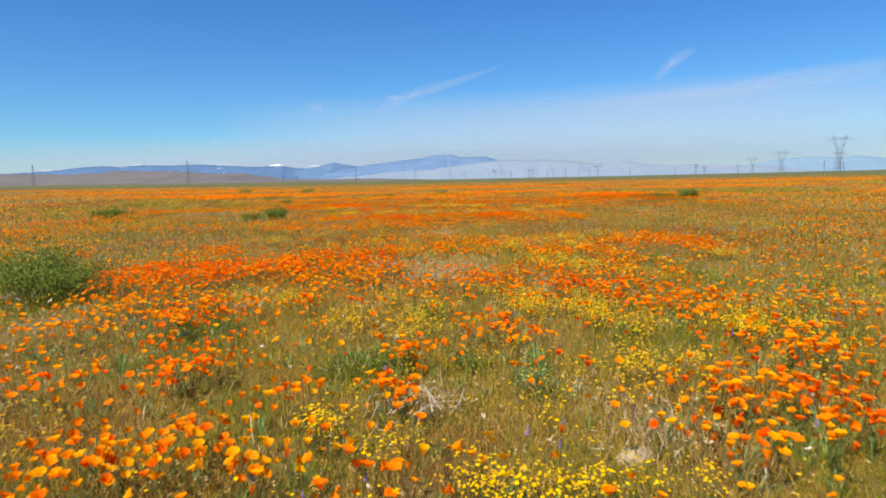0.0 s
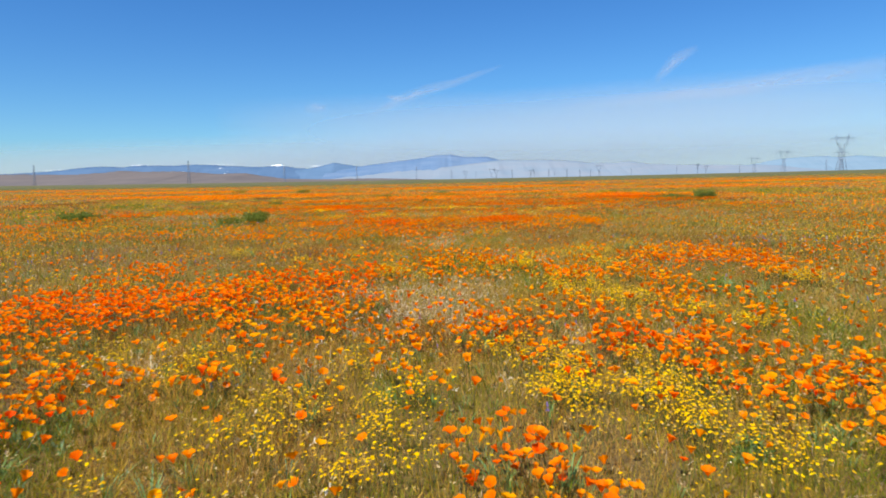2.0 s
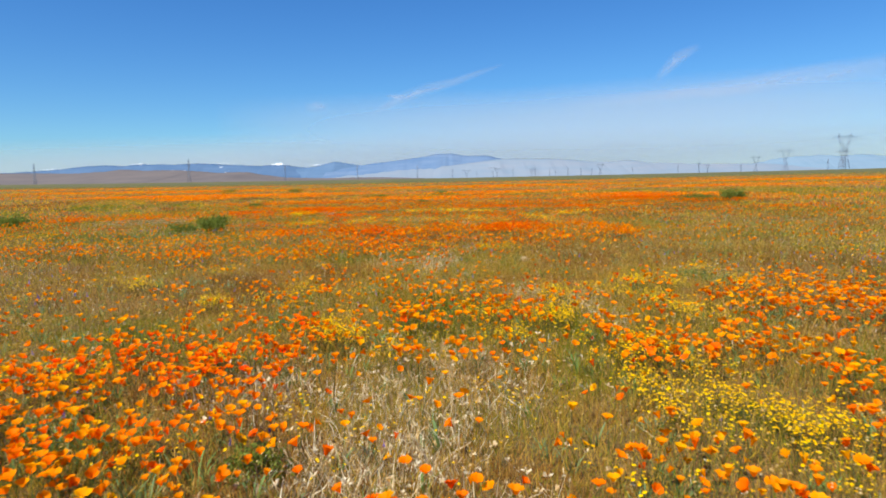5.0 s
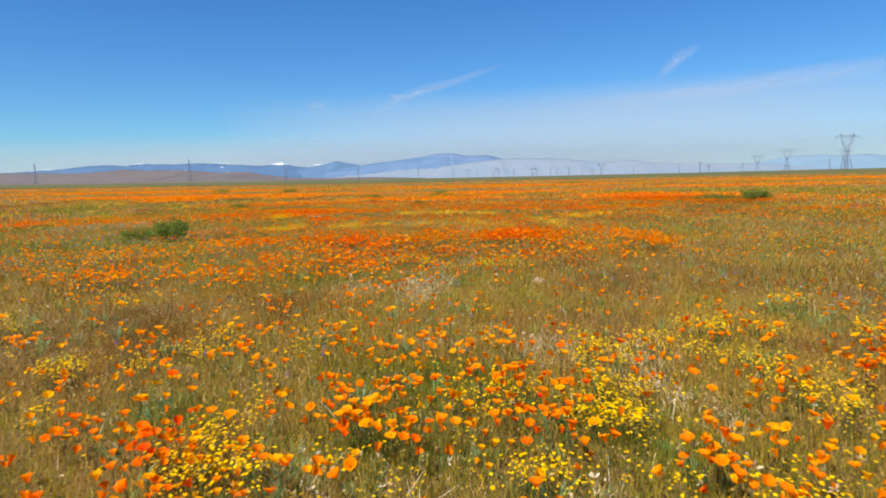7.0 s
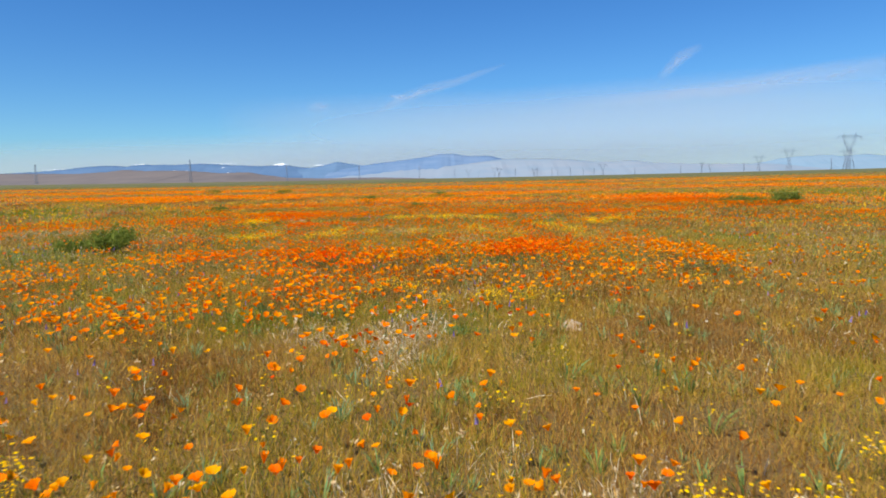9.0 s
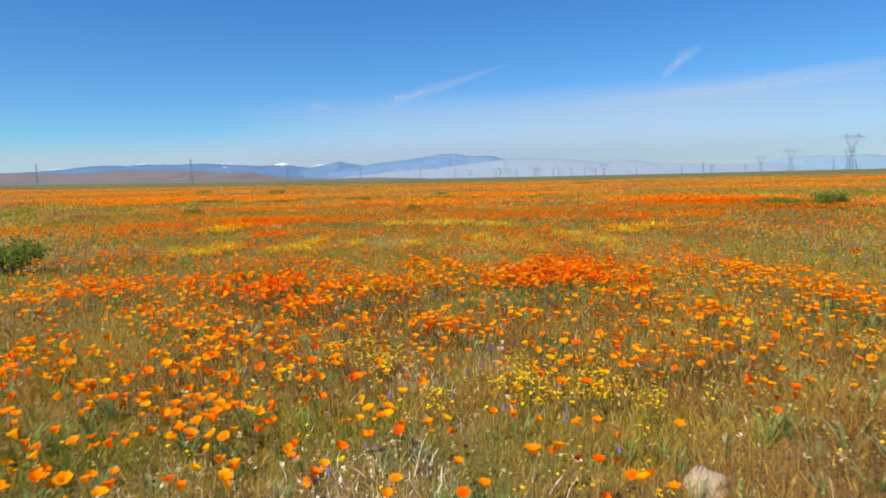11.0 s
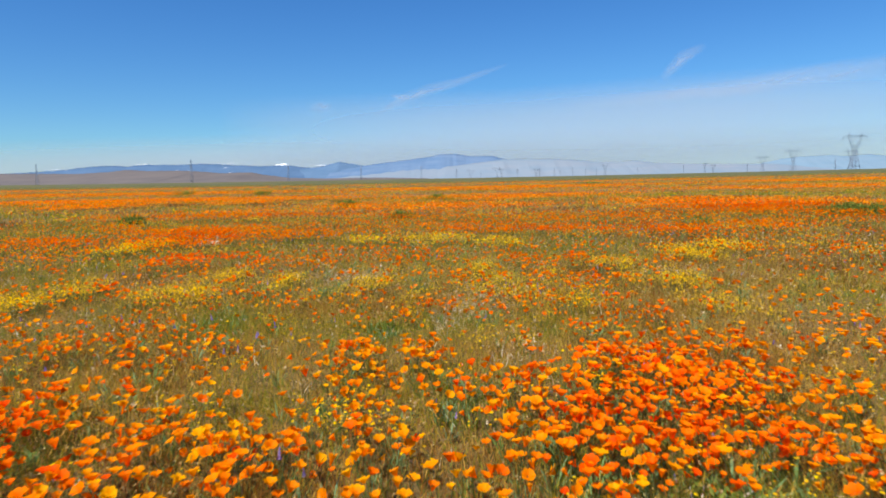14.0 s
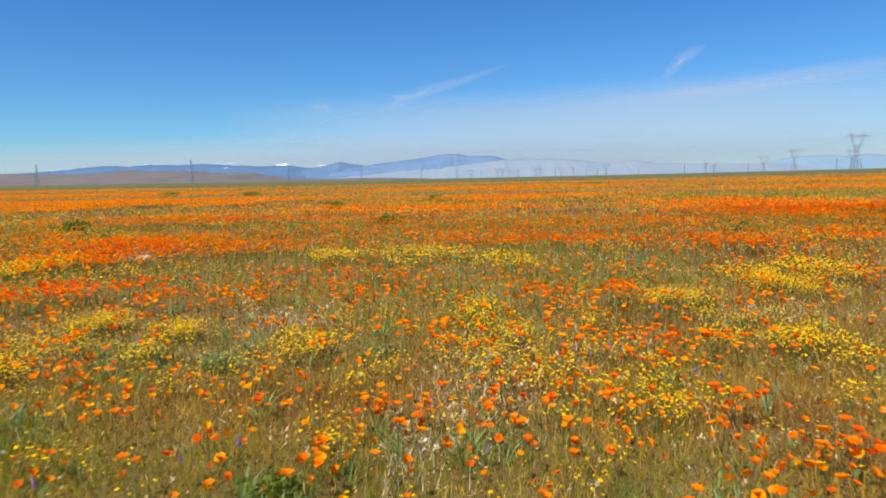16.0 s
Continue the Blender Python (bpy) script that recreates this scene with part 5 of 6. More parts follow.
    ok = kept(x, y, 14 + 950 * np.clip(patch_sum(x, y, PALES) - 0.12, 0, 1), 900)
    x, y = x[ok], y[ok]
    scatter("papery_litter", [blade_shape(0.055, 0.0032, 0.045, 2), blade_shape(0.075, 0.0026, 0.05, 2), blade_shape(0.04, 0.0042, 0.03, 2), blade_shape(0.11, 0.0024, 0.06, 2)], x, y, (0.6, 1.3), 0.5, rng.uniform(0.35, 1.0, len(x)), [PALE], "pale papery strips of dead leaves and stems", "plant litter")
    # violet lupines
    x, y, d = candidates(1.5, 10.0, 30)
    dens = 0.4 + 12 * np.clip((fbm(x, y, 0.8, 89) - 0.60) * 6, 0, 1) + 5 * patch_sum(x, y, GREENS) + 28 * patch_sum(x, y, VIOLETS)
    ok = kept(x, y, dens, 30)
    x, y = x[ok], y[ok]
    scatter("lupine_spikes", [lupine_shape()], x, y, (0.7, 1.2), 0.15, rng.uniform(0, 1, len(x)), [VIOLET, STEM], "small violet lupine spikes among the grass", "wildflowers")


# ---------------------------------------------------------------- bushes, stones, dead wood
def limb(points, radii, sides=5):
    """A tapered branch through points."""
    v, t = [], []
    for j, (p, r) in enumerate(zip(points, radii)):
        for k in range(sides):
            a = k * 2 * math.pi / sides
            v.append((p[0] + r * math.cos(a), p[1] + r * math.sin(a), p[2] + (0.4 * r * math.sin(a + 1))))
    for j in range(len(points) - 1):
        for k in range(sides):
            a, b = j * sides + k, j * sides + (k + 1) % sides
            t += [(a, b, b + sides), (a, b + sides, a + sides)]
    return v, t


def build_bush(x, y, width, depth, height, seed, label, leaves=2600, leaf=1.0, foliage=None, kind="bush"):
    r = np.random.default_rng(seed)
    bush = new(kind)
    tagged(bush, label, kind.replace("_", " "))
    wood = Shape()
    tips = []
    for _ in range(13):
        a, q = r.uniform(0, 6.28), r.uniform(0.25, 0.95)
        tip = np.array([math.cos(a) * q * width * 0.5, math.sin(a) * q * depth * 0.5, height * r.uniform(0.45, 0.9) * (1.1 - 0.5 * q)])
        mid = tip * 0.5 + np.array([0, 0, height * 0.12])
        wood.add(*limb([tip * 0.05, mid, tip], [0.008, 0.005, 0.002]))
        tips.append(tip)
    part("branches", wood.mesh("branches", [TWIG]), bush, "thin grey-brown twigs")
    tips = np.array(tips)
    c = tips[r.integers(0, len(tips), leaves)] * r.uniform(0.55, 1.05, (leaves, 1))
    c = c + r.normal(0, 1, (leaves, 3)) * np.array([width * 0.09, depth * 0.09, height * 0.10])
    c[:, 2] = np.clip(c[:, 2], 0.015, None)
    ax, s = r.normal(0, 1, (leaves, 3)), r.uniform(0.008, 0.018, (leaves, 1)) * leaf
    ax[:, 2] = np.abs(ax[:, 2]) + 0.4
    ax /= np.linalg.norm(ax, axis=1, keepdims=True)
    side = np.cross(ax, r.normal(0, 1, (leaves, 3)))
    side /= np.linalg.norm(side, axis=1, keepdims=True)
    v = np.stack([c - ax * s, c + side * s * 0.45, c + ax * s * 1.6, c - side * s * 0.45], 1).reshape(-1, 3)
    i = np.arange(leaves)[:, None] * 4
    t = np.concatenate([i + [0, 1, 2], i + [0, 2, 3]])
    tint = np.repeat(np.clip(r.normal(0.5, 0.22, leaves), 0, 1), 4)
    part("leaves", build_mesh("leaves", v, t, [foliage or BUSH], tint, None, False), bush)
    bush.location = (x, y, float(terrain(x, y)) - 0.01)


def build_stone(x, y, size, flat, seed, label):
    bm = bmesh.new()
    bmesh.ops.create_icosphere(bm, subdivisions=3, radius=1.0)
    for v in bm.verts:
        p = v.co.copy()
        n1 = noise.noise(p * 1.3 + Vector((seed * 7.3, 0, 0)))
        n2 = noise.noise(p * 4.0 + Vector((0, seed * 3.1, 0)))
        v.co = p * (1 + 0.38 * n1 + 0.10 * n2)
        v.co.z *= flat
        v.co.x *= 1.25
    me = bpy.data.meshes.new("stone")
    bm.to_mesh(me)
    bm.free()
    me.materials.append(STONE)
    me.polygons.foreach_set("use_smooth", [True] * len(me.polygons))
    ob = new("stone", me)
    ob.matrix_basis = pose(x, y, float(terrain(x, y)) + size * flat * 0.25, 0, 0, seed * 37) @ Matrix.Diagonal((size, size, size, 1))
    tagged(ob, label, "stone", "stones in the field")


def build_twigs(x, y):
    """A tangle of dead bleached twigs."""
    r = random.Random(5)
    pile = new("dead_twigs")
    tagged(pile, "tangle of bleached dead twigs among the poppies", "dead wood")
    for _ in range(16):
        a, l = r.uniform(0, 6.28), r.uniform(0.12, 0.3)
        sx, sy = r.uniform(-0.14, 0.14), r.uniform(-0.1, 0.1)
        pts = [(sx + math.cos(a + 0.5 * s * r.uniform(-1, 1)) * l * s, sy + math.sin(a + 0.4 * s) * l * s, 0.05 + 0.10 * math.sin(3 * s) * r.random()) for s in (0, 0.35, 0.7, 1.0)]
        v, t = limb(pts, [0.0035, 0.003, 0.0022, 0.001], 4)
        part("twig", Shape().add(v, t).mesh("twig", [TWIG]), pile)
    pile.location = (x, y, float(terrain(x, y)) + 0.03)


# ---------------------------------------------------------------- power line
def strut(sh, a, b, w):
    """A straight square steel member between two points."""
    a, b = Vector(a), Vector(b)
    d = (b - a).normalized()
    u = d.orthogonal().normalized() * w * 0.5
    q = d.cross(u)
    pts = [p + s * u + r * q for p in (a, b) for s, r in ((1, 0), (0, 1), (-1, 0), (0, -1))]
    sh.add([tuple(p) for p in pts], [t for k in range(4) for t in ((k, (k + 1) % 4, (k + 1) % 4 + 4), (k, (k + 1) % 4 + 4, k + 4))] + [(0, 2, 1), (0, 3, 2), (4, 5, 6), (4, 6, 7)])


def hourglass_tower():
    """A high-voltage tower, 48 m: four splayed legs to a waist, an open V above it and a long bridge with peaks."""
    tower = new("transmission_tower")
    tagged(tower, "tall grey steel lattice transmission tower with V-shaped head", "transmission tower", "transmission towers on the plain")
    waist, foot, head = 2.0, 6.0, 9.2
    for sx in (-1, 1):
        for sy in (-1, 1):
            sh = Shape()
            strut(sh, (sx * foot, sy * foot * 0.6, 0), (sx * waist, sy * 1.2, 27), 0.45)
            part("leg", sh.mesh("leg", [STEEL]), tower)
    for z0, z1 in ((0, 8), (8, 15), (15, 21), (21, 27)):
        sh = Shape()
        w0, w1 = foot + (waist - foot) * z0 / 27, foot + (waist - foot) * z1 / 27
        for sy in (-1, 1):
            d0, d1 = sy * w0 * 0.6, sy * w1 * 0.6
            strut(sh, (-w0, d0, z0), (w1, d1, z1), 0.22)
            strut(sh, (w0, d0, z0), (-w1, d1, z1), 0.22)
            strut(sh, (-w1, d1, z1), (w1, d1, z1), 0.36)
        part("bracing", sh.mesh("bracing", [STEEL]), tower)
    for sx in (-1, 1):
        sh = Shape()
        strut(sh, (sx * waist, 0, 27), (sx * head * 0.62, 0, 35), 0.6)
        strut(sh, (sx * head * 0.62, 0, 35), (sx * head, 0, 44), 0.6)
        strut(sh, (sx * 0.2, 0, 29.5), (sx * (head - 3.0), 0, 44), 0.42)
        for k in range(4):
            s = k / 4
            strut(sh, (sx * (waist + s * (head - waist)), 0, 27 + 17 * s), (sx * (0.4 + (s + 0.2) * (head - 3.4)), 0, 30 + 14.5 * (s + 0.15)), 0.25)
        part("head_arm", sh.mesh("head_arm", [STEEL]), tower)
        sh = Shape()
        strut(sh, (sx * head * 0.72, 0, 44), (sx * head * 0.9, 0, 49), 0.45)
        strut(sh, (sx * head * 1.08, 0, 44), (sx * head * 0.9, 0, 49), 0.45)
        part("peak", sh.mesh("peak", [STEEL]), tower)
    sh = Shape()
    strut(sh, (-17, 0, 43.8), (17, 0, 43.8), 0.5)
    strut(sh, (-12, 0, 45.4), (12, 0, 45.4), 0.42)
    for sx in (-1, 1):
        strut(sh, (sx * 12, 0, 45.4), (sx * 17, 0, 43.8), 0.4)
    for k in range(-11, 11, 2):
        strut(sh, (k, 0, 43.8), (k + 1, 0, 45.4), 0.22)
        strut(sh, (k + 1, 0, 45.4), (k + 2, 0, 43.8), 0.22)
    part("crossarm", sh.mesh("crossarm", [STEEL]), tower)
    for x in (-16, 0, 16):
        sh = Shape()
        strut(sh, (x, 0, 43.6), (x, 0, 39.6), 0.4)
        part("insulator", sh.mesh("insulator", [INSULATOR]), tower)
    return tower


def slim_tower():
    """A narrow lattice mast, 48 m, with three short arms."""
    tower = new("transmission_mast")
    tagged(tower, "slender dark steel lattice power mast on the plain", "transmission tower", "transmission masts on the plain")
    for sx in (-1, 1):
        for sy in (-1, 1):
            sh = Shape()
            strut(sh, (sx * 2.6, sy * 2.6, 0), (sx * 0.6, sy * 0.6, 46), 0.34)
            part("leg", sh.mesh("leg", [STEEL]), tower)
    sh = Shape()
    for k in range(11):
        z0, z1 = k * 4.2, (k + 1) * 4.2
        w0, w1 = 2.6 - 2.0 * z0 / 46, 2.6 - 2.0 * z1 / 46
        for sy in (-1, 1):
            strut(sh, (-w0, sy * w0, z0), (w1, sy * w1, z1), 0.17)
            strut(sh, (w0, sy * w0, z0), (-w1, sy * w1, z1), 0.17)
    part("bracing", sh.mesh("bracing", [STEEL]), tower)
    for z, w in ((33, 2.4), (38, 2.8), (43, 2.4)):
        sh = Shape()
        strut(sh, (-w, 0, z), (w, 0, z), 0.5)
        strut(sh, (-w, 0, z), (0, 0, z + 2.2), 0.35)
        strut(sh, (w, 0, z), (0, 0, z + 2.2), 0.35)
        part("crossarm", sh.mesh("crossarm", [STEEL]), tower)
    sh = Shape()
    strut(sh, (0, 0, 45.5), (0, 0, 48), 0.5)
    part("peak", sh.mesh("peak", [STEEL]), tower)
    return tower


def build_power_line():
    # bearing across the way ahead, rise of the top, distance, turn
    wide = [(0.618, 0.0645, 860, 8), (0.5287, 0.0428, 1420, 10), (0.4834, 0.0332, 1850, 10), (0.3958, 0.0252, 2500, 50), (0.0761, 0.0232, 2550, 5), (0.0831, 0.0213, 2800, 30),
            (0.0356, 0.0204, 2900, 0), (0.1367, 0.0203, 2950, 40), (0.243, 0.0254, 2700, 20), (0.4091, 0.0215, 3000, 30), (0.618, 0.0405, 1750, 10)]
    slim = [(-0.6348, 0.0422, 1260, 0), (-0.3944, 0.0447, 1180, 0), (-0.2459, 0.0325, 1600, 0), (-0.1337, 0.0304, 1750, 0), (-0.0407, 0.0279, 1900, 0), (0.0137, 0.0217, 2500, 0),
            (0.3634, 0.0205, 2600, 0), (0.4608, 0.0231, 2350, 0), (0.5951, 0.0268, 2050, 0), (0.1077, 0.0208, 2700, 0), (0.1419, 0.0211, 2650, 0), (0.1648, 0.0207, 2750, 0),
            (0.1736, 0.0170, 3000, 0), (0.1929, 0.0210, 2600, 0), (0.2131, 0.0189, 2900, 0), (0.2298, 0.0186, 2950, 0), (0.0514, 0.0184, 3000, 0), (0.2931, 0.0192, 2900, 0)]
    for model, rows, tall in ((hourglass_tower(), wide, 49.0), (slim_tower(), slim, 48.0)):
        for k, (across, rise, far, turn) in enumerate(rows):
            x, y = across * far, far
            z = float(terrain(x, y))
            s = (1.083 + rise * far - z) / tall
            m = pose(x, y, z, 0, 0, turn) @ Matrix.Diagonal((s, s, s, 1))
            if k == 0:
                model.matrix_basis = m
                base = model
            else:
                ob = copy_thing(base, m)
                ob.matrix_basis = m


# ---------------------------------------------------------------- distance
def build_range(name, skyline, far, depth, foot, mat, label, rough, seed):
    """A far range of hills: a skyline of bearings and rises, falling in spurs towards the plain."""
    a = np.array(skyline)
    n, m = 420, 12
    u = np.linspace(a[0, 0], a[-1, 0], n)
    top = np.interp(u, a[:, 0], a[:, 1])
    k = np.hanning(9)
    k /= k.sum()
    top = np.convolve(np.pad(top, 4, mode="edge"), k, "valid")
    top = top + rough * (fbm(u * 400, u * 0, 9.0, seed) - 0.5) + 1.3 * rough * (fbm(u * 400, u * 0, 3.2, seed + 5) - 0.5)
    v = []
    for j in range(m + 2):
        s = min(j / m, 1.0)
        d = far - depth * (1 - s) if j <= m else far + 60
        spur = (fbm(u * 300, np.full(n, s * 2.0), 6.0, seed + 3) - 0.5) * depth * 0.12 * math.sin(math.pi * s)
        shape = s ** 1.25 if j <= m else 0.6
        crest = 1.083 + top * far
        z = foot + (crest - foot) * shape * (1 + 0.09 * (fbm(u * 300, np.full(n, s * 3.0), 5.0, seed + 9) - 0.5) * math.sin(math.pi * s))
        v.append(np.stack([u * far, d + spur * (j < m), z], -1))
    v = np.concatenate(v)
    i = (np.arange(m + 1)[:, None] * n + np.arange(n - 1)[None]).ravel()
    t = np.concatenate([np.stack([i, i + 1, i + n + 1], -1), np.stack([i, i + n + 1, i + n], -1)])
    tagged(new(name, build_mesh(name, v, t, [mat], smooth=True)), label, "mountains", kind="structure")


def build_distance():
    blue = [(-0.80, 0.024), (-0.686, 0.0283), (-0.642, 0.0292), (-0.598, 0.0319), (-0.5625, 0.0356), (-0.5274, 0.0367), (-0.4967, 0.0353), (-0.4659, 0.0374), (-0.4221, 0.0357), (-0.3826, 0.0376),
            (-0.3607, 0.0363), (-0.3345, 0.0341), (-0.2907, 0.0316), (-0.2644, 0.032), (-0.2468, 0.0325), (-0.2119, 0.0275), (-0.1593, 0.0235), (-0.08, 0.012)]
    cone = [(-0.32, 0.008), (-0.27, 0.019), (-0.2207, 0.0266), (-0.1943, 0.0298), (-0.1677, 0.0363), (-0.1415, 0.0315), (-0.1153, 0.0275), (-0.06, 0.020)]
    peak = [(-0.18, 0.022), (-0.1417, 0.0271), (-0.124, 0.0303), (-0.0888, 0.034), (-0.0624, 0.037), (-0.036, 0.040), (-0.0096, 0.0447), (0.0123, 0.0452), (0.0298, 0.0415), (0.0473, 0.0411), (0.0692, 0.0404),
            (0.0867, 0.036), (0.1218, 0.0319), (0.2, 0.024)]
    pale = [(-0.20, 0.010), (-0.0716, 0.0206), (-0.0188, 0.0241), (0.0164, 0.027), (0.0691, 0.0329), (0.0867, 0.0351), (0.1218, 0.0345), (0.1569, 0.0347), (0.192, 0.0324), (0.2359, 0.0281), (0.2623, 0.0276),
            (0.2886, 0.0297), (0.3238, 0.0248), (0.3677, 0.0231), (0.4029, 0.0216), (0.4469, 0.0208), (0.4908, 0.0209), (0.62, 0.012)]
    right = [(0.33, 0.010), (0.3679, 0.0144), (0.4469, 0.0182), (0.4907, 0.0226), (0.5169, 0.0282), (0.5432, 0.0303), (0.587, 0.0322), (0.6134, 0.0299), (0.6484, 0.0319), (0.6908, 0.0277), (0.80, 0.022)]
    brown = [(-0.80, 0.028), (-0.6861, 0.0274), (-0.6335, 0.0265), (-0.5721, 0.0253), (-0.528, 0.0272), (-0.4927, 0.030), (-0.4666, 0.0272), (-0.4314, 0.028), (-0.3876, 0.0255), (-0.3527, 0.0220), (-0.3175, 0.0225),
             (-0.300, 0.0218), (-0.2739, 0.0166), (-0.2477, 0.0130), (-0.195, 0.0108), (-0.1422, 0.0114), (-0.0719, 0.0096), (0.02, 0.006)]
    # distance haze is painted into the blue and lavender base colours of these ranges
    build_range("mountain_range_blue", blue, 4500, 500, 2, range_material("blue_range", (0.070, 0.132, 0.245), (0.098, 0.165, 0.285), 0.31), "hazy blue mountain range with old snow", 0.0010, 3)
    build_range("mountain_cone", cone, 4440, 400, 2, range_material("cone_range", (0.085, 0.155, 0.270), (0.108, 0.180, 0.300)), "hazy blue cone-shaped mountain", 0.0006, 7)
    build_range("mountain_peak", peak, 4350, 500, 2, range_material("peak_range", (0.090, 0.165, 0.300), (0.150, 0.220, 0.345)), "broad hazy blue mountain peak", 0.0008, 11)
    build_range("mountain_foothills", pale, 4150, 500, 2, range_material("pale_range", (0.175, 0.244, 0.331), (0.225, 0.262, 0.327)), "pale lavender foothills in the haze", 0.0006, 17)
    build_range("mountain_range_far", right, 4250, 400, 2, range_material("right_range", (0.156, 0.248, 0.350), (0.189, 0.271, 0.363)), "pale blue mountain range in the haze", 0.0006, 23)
    build_range("brown_hills", brown, 3200, 900, 0, range_material("brown_hill", (0.122, 0.114, 0.126), (0.165, 0.146, 0.148)), "low bare brown hills", 0.0008, 29)


def build_wisp(name, line, half, mat, label, far=4700):
    """A streak of thin high cloud along a line of bearings and rises, half as many rises wide on either side."""
    a = np.array(line)
    n, m = 40, 9
    s = np.linspace(0, 1, n)
    cum = np.r_[0, np.cumsum(np.hypot(*np.diff(a, axis=0).T))]
    u, e = np.interp(s, cum / cum[-1], a[:, 0]), np.interp(s, cum / cum[-1], a[:, 1])
    du, de = np.gradient(u), np.gradient(e)
    ln = np.hypot(du, de)
    nu, ne = -de / ln, du / ln
    w = np.linspace(-1, 1, m)
    hu = np.interp(s, np.linspace(0, 1, len(half)), half)
    bu, be = u[None] + w[:, None] * hu * nu, e[None] + w[:, None] * hu * ne
    v = np.stack([bu * far, np.full_like(bu, far), 1.08 + be * far], -1).reshape(-1, 3)
    i = (np.arange(m - 1)[:, None] * n + np.arange(n - 1)[None]).ravel()
    t = np.concatenate([np.stack([i, i + 1, i + n + 1], -1), np.stack([i, i + n + 1, i + n], -1)])
    me = build_mesh(name, v, t, [mat], smooth=True)
    uv = me.uv_layers.new(name="UVMap")
    grid = np.stack(np.meshgrid(np.linspace(0, 1, n), np.linspace(0, 1, m)), -1).reshape(-1, 2)
    idx = np.empty(len(me.loops), np.int32)
    me.loops.foreach_get("vertex_index", idx)
    uv.data.foreach_set("uv", grid[idx].astype(np.float32).ravel())
    tagged(new(name, me), label, "cloud", kind="structure")


def build_puff(x, rise, width, tall, seed):
    """A small white heap cloud that rests behind the ridge."""
    bm = bmesh.new()
    r = random.Random(seed)
    far = 4600
    for k in range(9):
        s = (k - 4) / 4.5
        rad = tall * far * r.uniform(0.5, 1.0) * (1 - 0.75 * s * s)
        bmesh.ops.create_icosphere(bm, subdivisions=2, radius=max(rad, 4.0), matrix=Matrix.Translation((s * width * far, r.uniform(-20, 20), rad * 0.3)) @ Matrix.Diagonal((1.7, 1, 0.8, 1)))
    for v in bm.verts:
        v.co += v.co.normalized() * 6 * noise.noise(v.co * 0.03)
    me = bpy.data.meshes.new("cumulus_cloud")
    bm.to_mesh(me)
    bm.free()
    me.materials.append(CLOUD_WHITE)
    me.polygons.foreach_set("use_smooth", [True] * len(me.polygons))
    ob = new("cumulus_cloud", me)
    ob.location = (x * far, far, 1.08 + rise * far)
    tagged(ob, "small white cloud resting behind the ridge", "cloud", kind="structure")


CLOUD_WHITE = solid_material("cloud_white", [(0.3, (0.70, 0.76, 0.84)), (0.7, (0.85, 0.88, 0.92))], 0.02, 1.0)


def build_sky():
    build_wisp("cirrus_streak", [(-0.115, 0.103), (-0.068, 0.1285), (-0.025, 0.1438), (0.0185, 0.1530), (0.095, 0.1790)], (0.004, 0.011, 0.007, 0.003), cloud_material("streak_cloud", 0.50, 1.6, (2.0, 1.0, 1), 0.26), "thin white cirrus streak", 4830)
    build_wisp("cirrus_hook", [(-0.085, 0.1345), (-0.072, 0.1330), (-0.055, 0.1325)], (0.003, 0.005, 0.002), cloud_material("hook_cloud", 0.45, 2.0, (1.2, 1.0, 1), 0.20), "small hooked end of a cirrus streak", 4835)
    build_wisp("cirrus_feather", [(0.328, 0.150), (0.3603, 0.1835), (0.394, 0.200)], (0.008, 0.012, 0.006), cloud_material("feather_cloud", 0.50, 1.6, (1.6, 1.0, 1), 0.24), "small feathered cirrus cloud", 4830)
    build_wisp("cirrus_band", [(0.18, 0.112), (0.2789, 0.120), (0.4524, 0.1375), (0.5561, 0.1520), (0.74, 0.1760)], (0.010, 0.014, 0.018, 0.022), cloud_material("band_cloud", 0.50, 1.6, (2.2, 0.8, 1), 0.22), "long pale cirrus band", 4830)
    build_wisp("cirrus_veil", [(-0.35, 0.085), (0.1, 0.085), (0.45, 0.095), (0.95, 0.110)], (0.055, 0.06, 0.075, 0.09), cloud_material("veil_cloud", 0.57, 1.6, (2.0, 1.0, 1), -0.10), "broad milky veil of high cloud", 4800)
    # added sheet that stands in for horizon haze and whitens the low sky
    build_wisp("low_haze_sheet", [(-1.2, 0.030), (0.0, 0.030), (1.2, 0.035)], (0.05, 0.055, 0.065), cloud_material("horizon_haze", 0.80, 1.0, (3.0, 0.4, 1), -0.3), "pale milky haze sheet low over the mountains", 4850)
    build_wisp("cirrus_tuft", [(-0.212, 0.1180), (-0.1952, 0.1196), (-0.175, 0.1200)], (0.006, 0.010, 0.006), cloud_material("tuft_cloud", 0.45, 3.0, (1, 1, 1), 0.30), "faint tuft of cirrus cloud", 4830)
    for x, rise, width, tall, seed in ((-0.2555, 0.0318, 0.011, 0.0036, 1), (-0.197, 0.0305, 0.008, 0.0018, 2), (-0.345, 0.0362, 0.020, 0.0013, 3), (-0.47, 0.0370, 0.012, 0.0016, 4), (-0.61, 0.0318, 0.02, 0.0012, 5)):
        build_puff(x, rise, width, tall, seed)


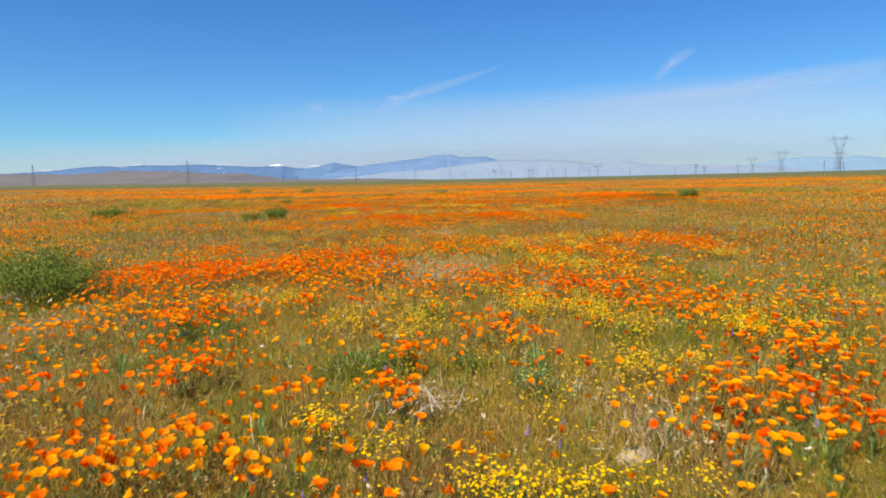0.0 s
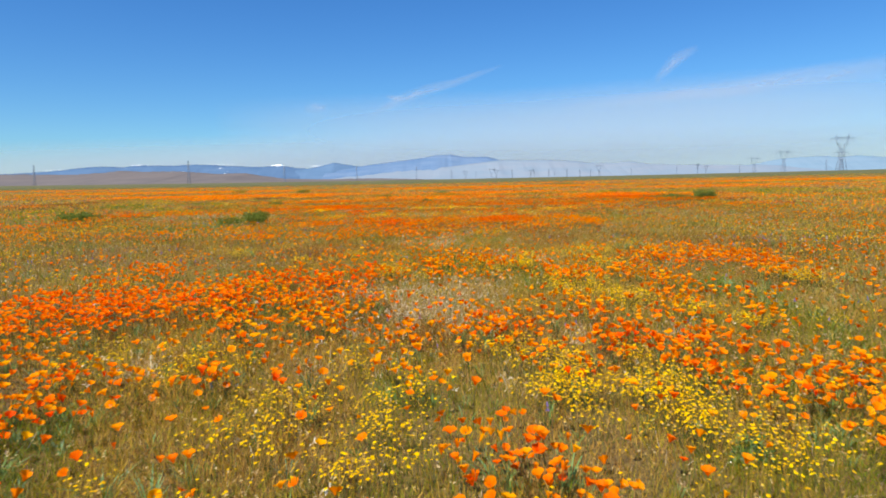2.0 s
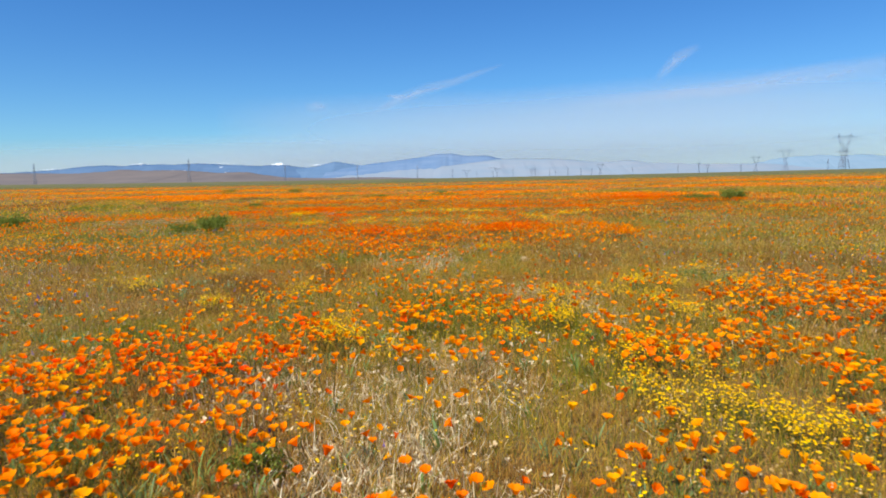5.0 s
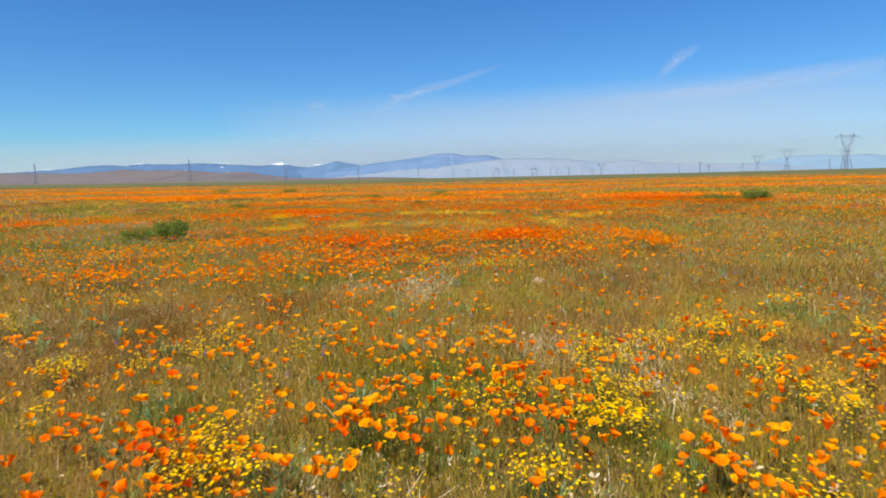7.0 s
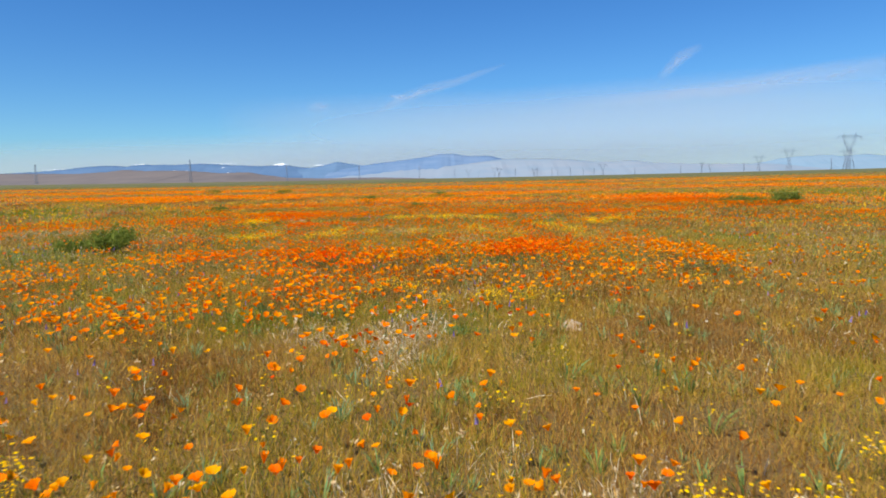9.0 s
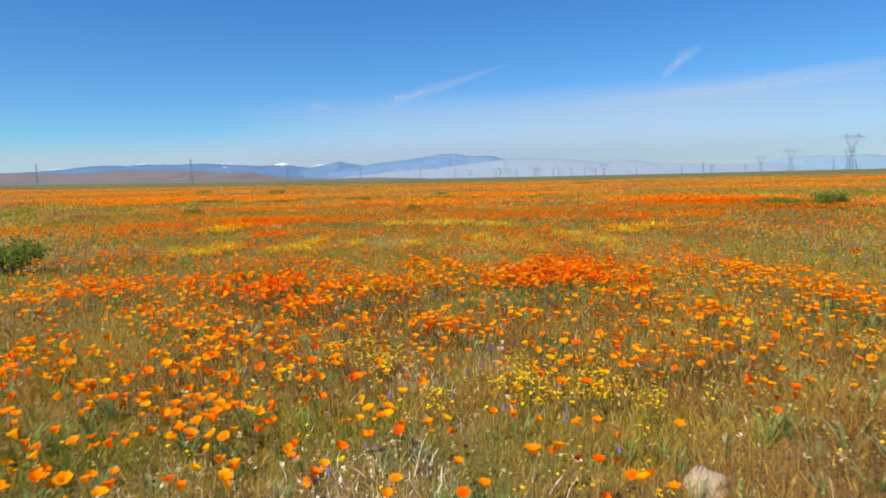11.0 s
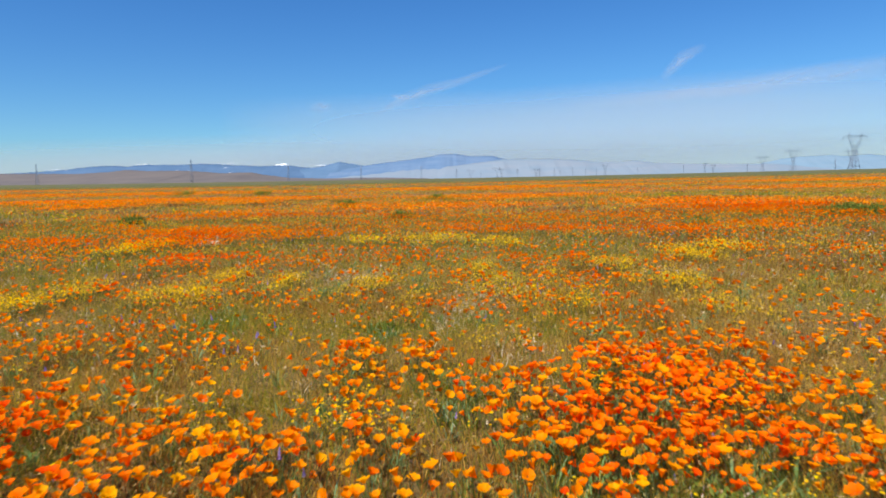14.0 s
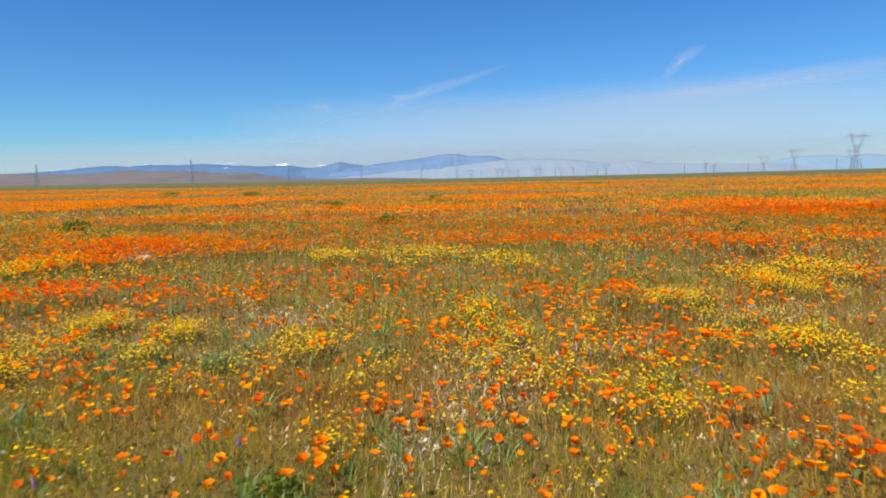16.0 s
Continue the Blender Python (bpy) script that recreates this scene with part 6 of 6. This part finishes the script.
build_distance()
build_sky()
build_power_line()
build_bush(-3.9, 5.95, 1.4, 1.6, 0.58, 1, "dense leafy green bush among poppies", 8000, 1.1)
build_bush(-4.85, 18.8, 0.68, 0.7, 0.56, 2, "round dark green bush in the field", 4200, 1.3)
build_bush(-5.7, 19.1, 1.0, 0.6, 0.26, 3, "low green bush beside a rounder one", 2600, 1.3)
build_bush(11.35, 29.4, 1.0, 0.9, 0.60, 4, "dark green bush with brown twigs", 3600, 1.7)
build_bush(10.1, 29.8, 2.3, 1.0, 0.44, 5, "low spreading green bush", 5000, 1.7)
build_bush(-11.1, 21.3, 1.7, 1.0, 0.46, 6, "low grey-green bush by pale grass", 3200, 1.6)
build_bush(-0.7, 31.9, 0.79, 0.55, 0.31, 20, "small green shrub low among the poppies", 1300, 2.2)
build_bush(-7.6, 31.1, 0.87, 0.61, 0.30, 21, "small green shrub low among the poppies", 1300, 2.2)
build_bush(0.2, 45.9, 1.28, 0.90, 0.39, 22, "small green shrub low among the poppies", 1300, 2.2)
build_bush(-19.2, 62.5, 1.81, 1.27, 0.49, 23, "small green shrub low among the poppies", 1300, 2.2)
build_bush(-3.3, 39.4, 0.79, 0.55, 0.35, 24, "small green shrub low among the poppies", 1300, 2.2)
build_bush(14.3, 76.3, 3.15, 2.20, 0.55, 25, "small green shrub low among the poppies", 1300, 2.2)
build_bush(-12.6, 60.1, 1.72, 1.20, 0.48, 26, "small green shrub low among the poppies", 1300, 2.2)
build_bush(5.8, 28.4, 0.90, 0.63, 0.29, 27, "small green shrub low among the poppies", 1300, 1.3)
for px, py, wide, tall, seed in ((-0.57, 3.4, 0.42, 0.17, 31), (-0.28, 3.5, 0.3, 0.15, 32), (0.14, 3.55, 0.3, 0.15, 33), (2.5, 7.6, 0.42, 0.22, 34), (0.16, 19.0, 0.24, 0.13, 35), (-0.5, 7.05, 0.3, 0.15, 36), (1.3, 16.5, 0.7, 0.17, 37)):
    build_bush(px, py, wide, wide * 0.7, tall, seed, "low leafy green plant between the poppies", 1500, 0.62, None, "leafy_plant")
for px, py, wide, tall, seed in ((0.45, 3.15, 0.22, 0.15, 41), (0.55, 16.3, 0.36, 0.12, 42), (0.95, 16.28, 0.34, 0.13, 43), (1.2, 4.2, 0.16, 0.13, 44), (-0.55, 20.5, 0.4, 0.14, 45), (0.3, 20.7, 0.35, 0.12, 46), (-0.42, 16.1, 0.2, 0.12, 47), (0.45, 13.05, 0.22, 0.10, 48)):
    build_bush(px, py, wide, wide * 0.7, tall, seed, "feathery grey-green lupine plant in the grass", 1100, 0.62, FOLIAGE, "lupine_plant")
build_stone(0.72, 2.33, 0.062, 0.5, 1, "buff sandstone half buried in dry grass")
build_stone(1.24, 13.2, 0.07, 0.75, 2, "rounded buff sandstone in the grass")
build_stone(1.67, 6.2, 0.045, 0.5, 3, "pale flat stone among poppies")
build_stone(0.95, 6.0, 0.05, 0.7, 4, "pale rounded stone among flowers")
build_stone(-3.45, 25.7, 0.11, 0.6, 5, "pale stone between poppies")
build_twigs(-0.1, 2.65)
build_small_plants()
build_grass()
build_poppies()
build_surroundings()
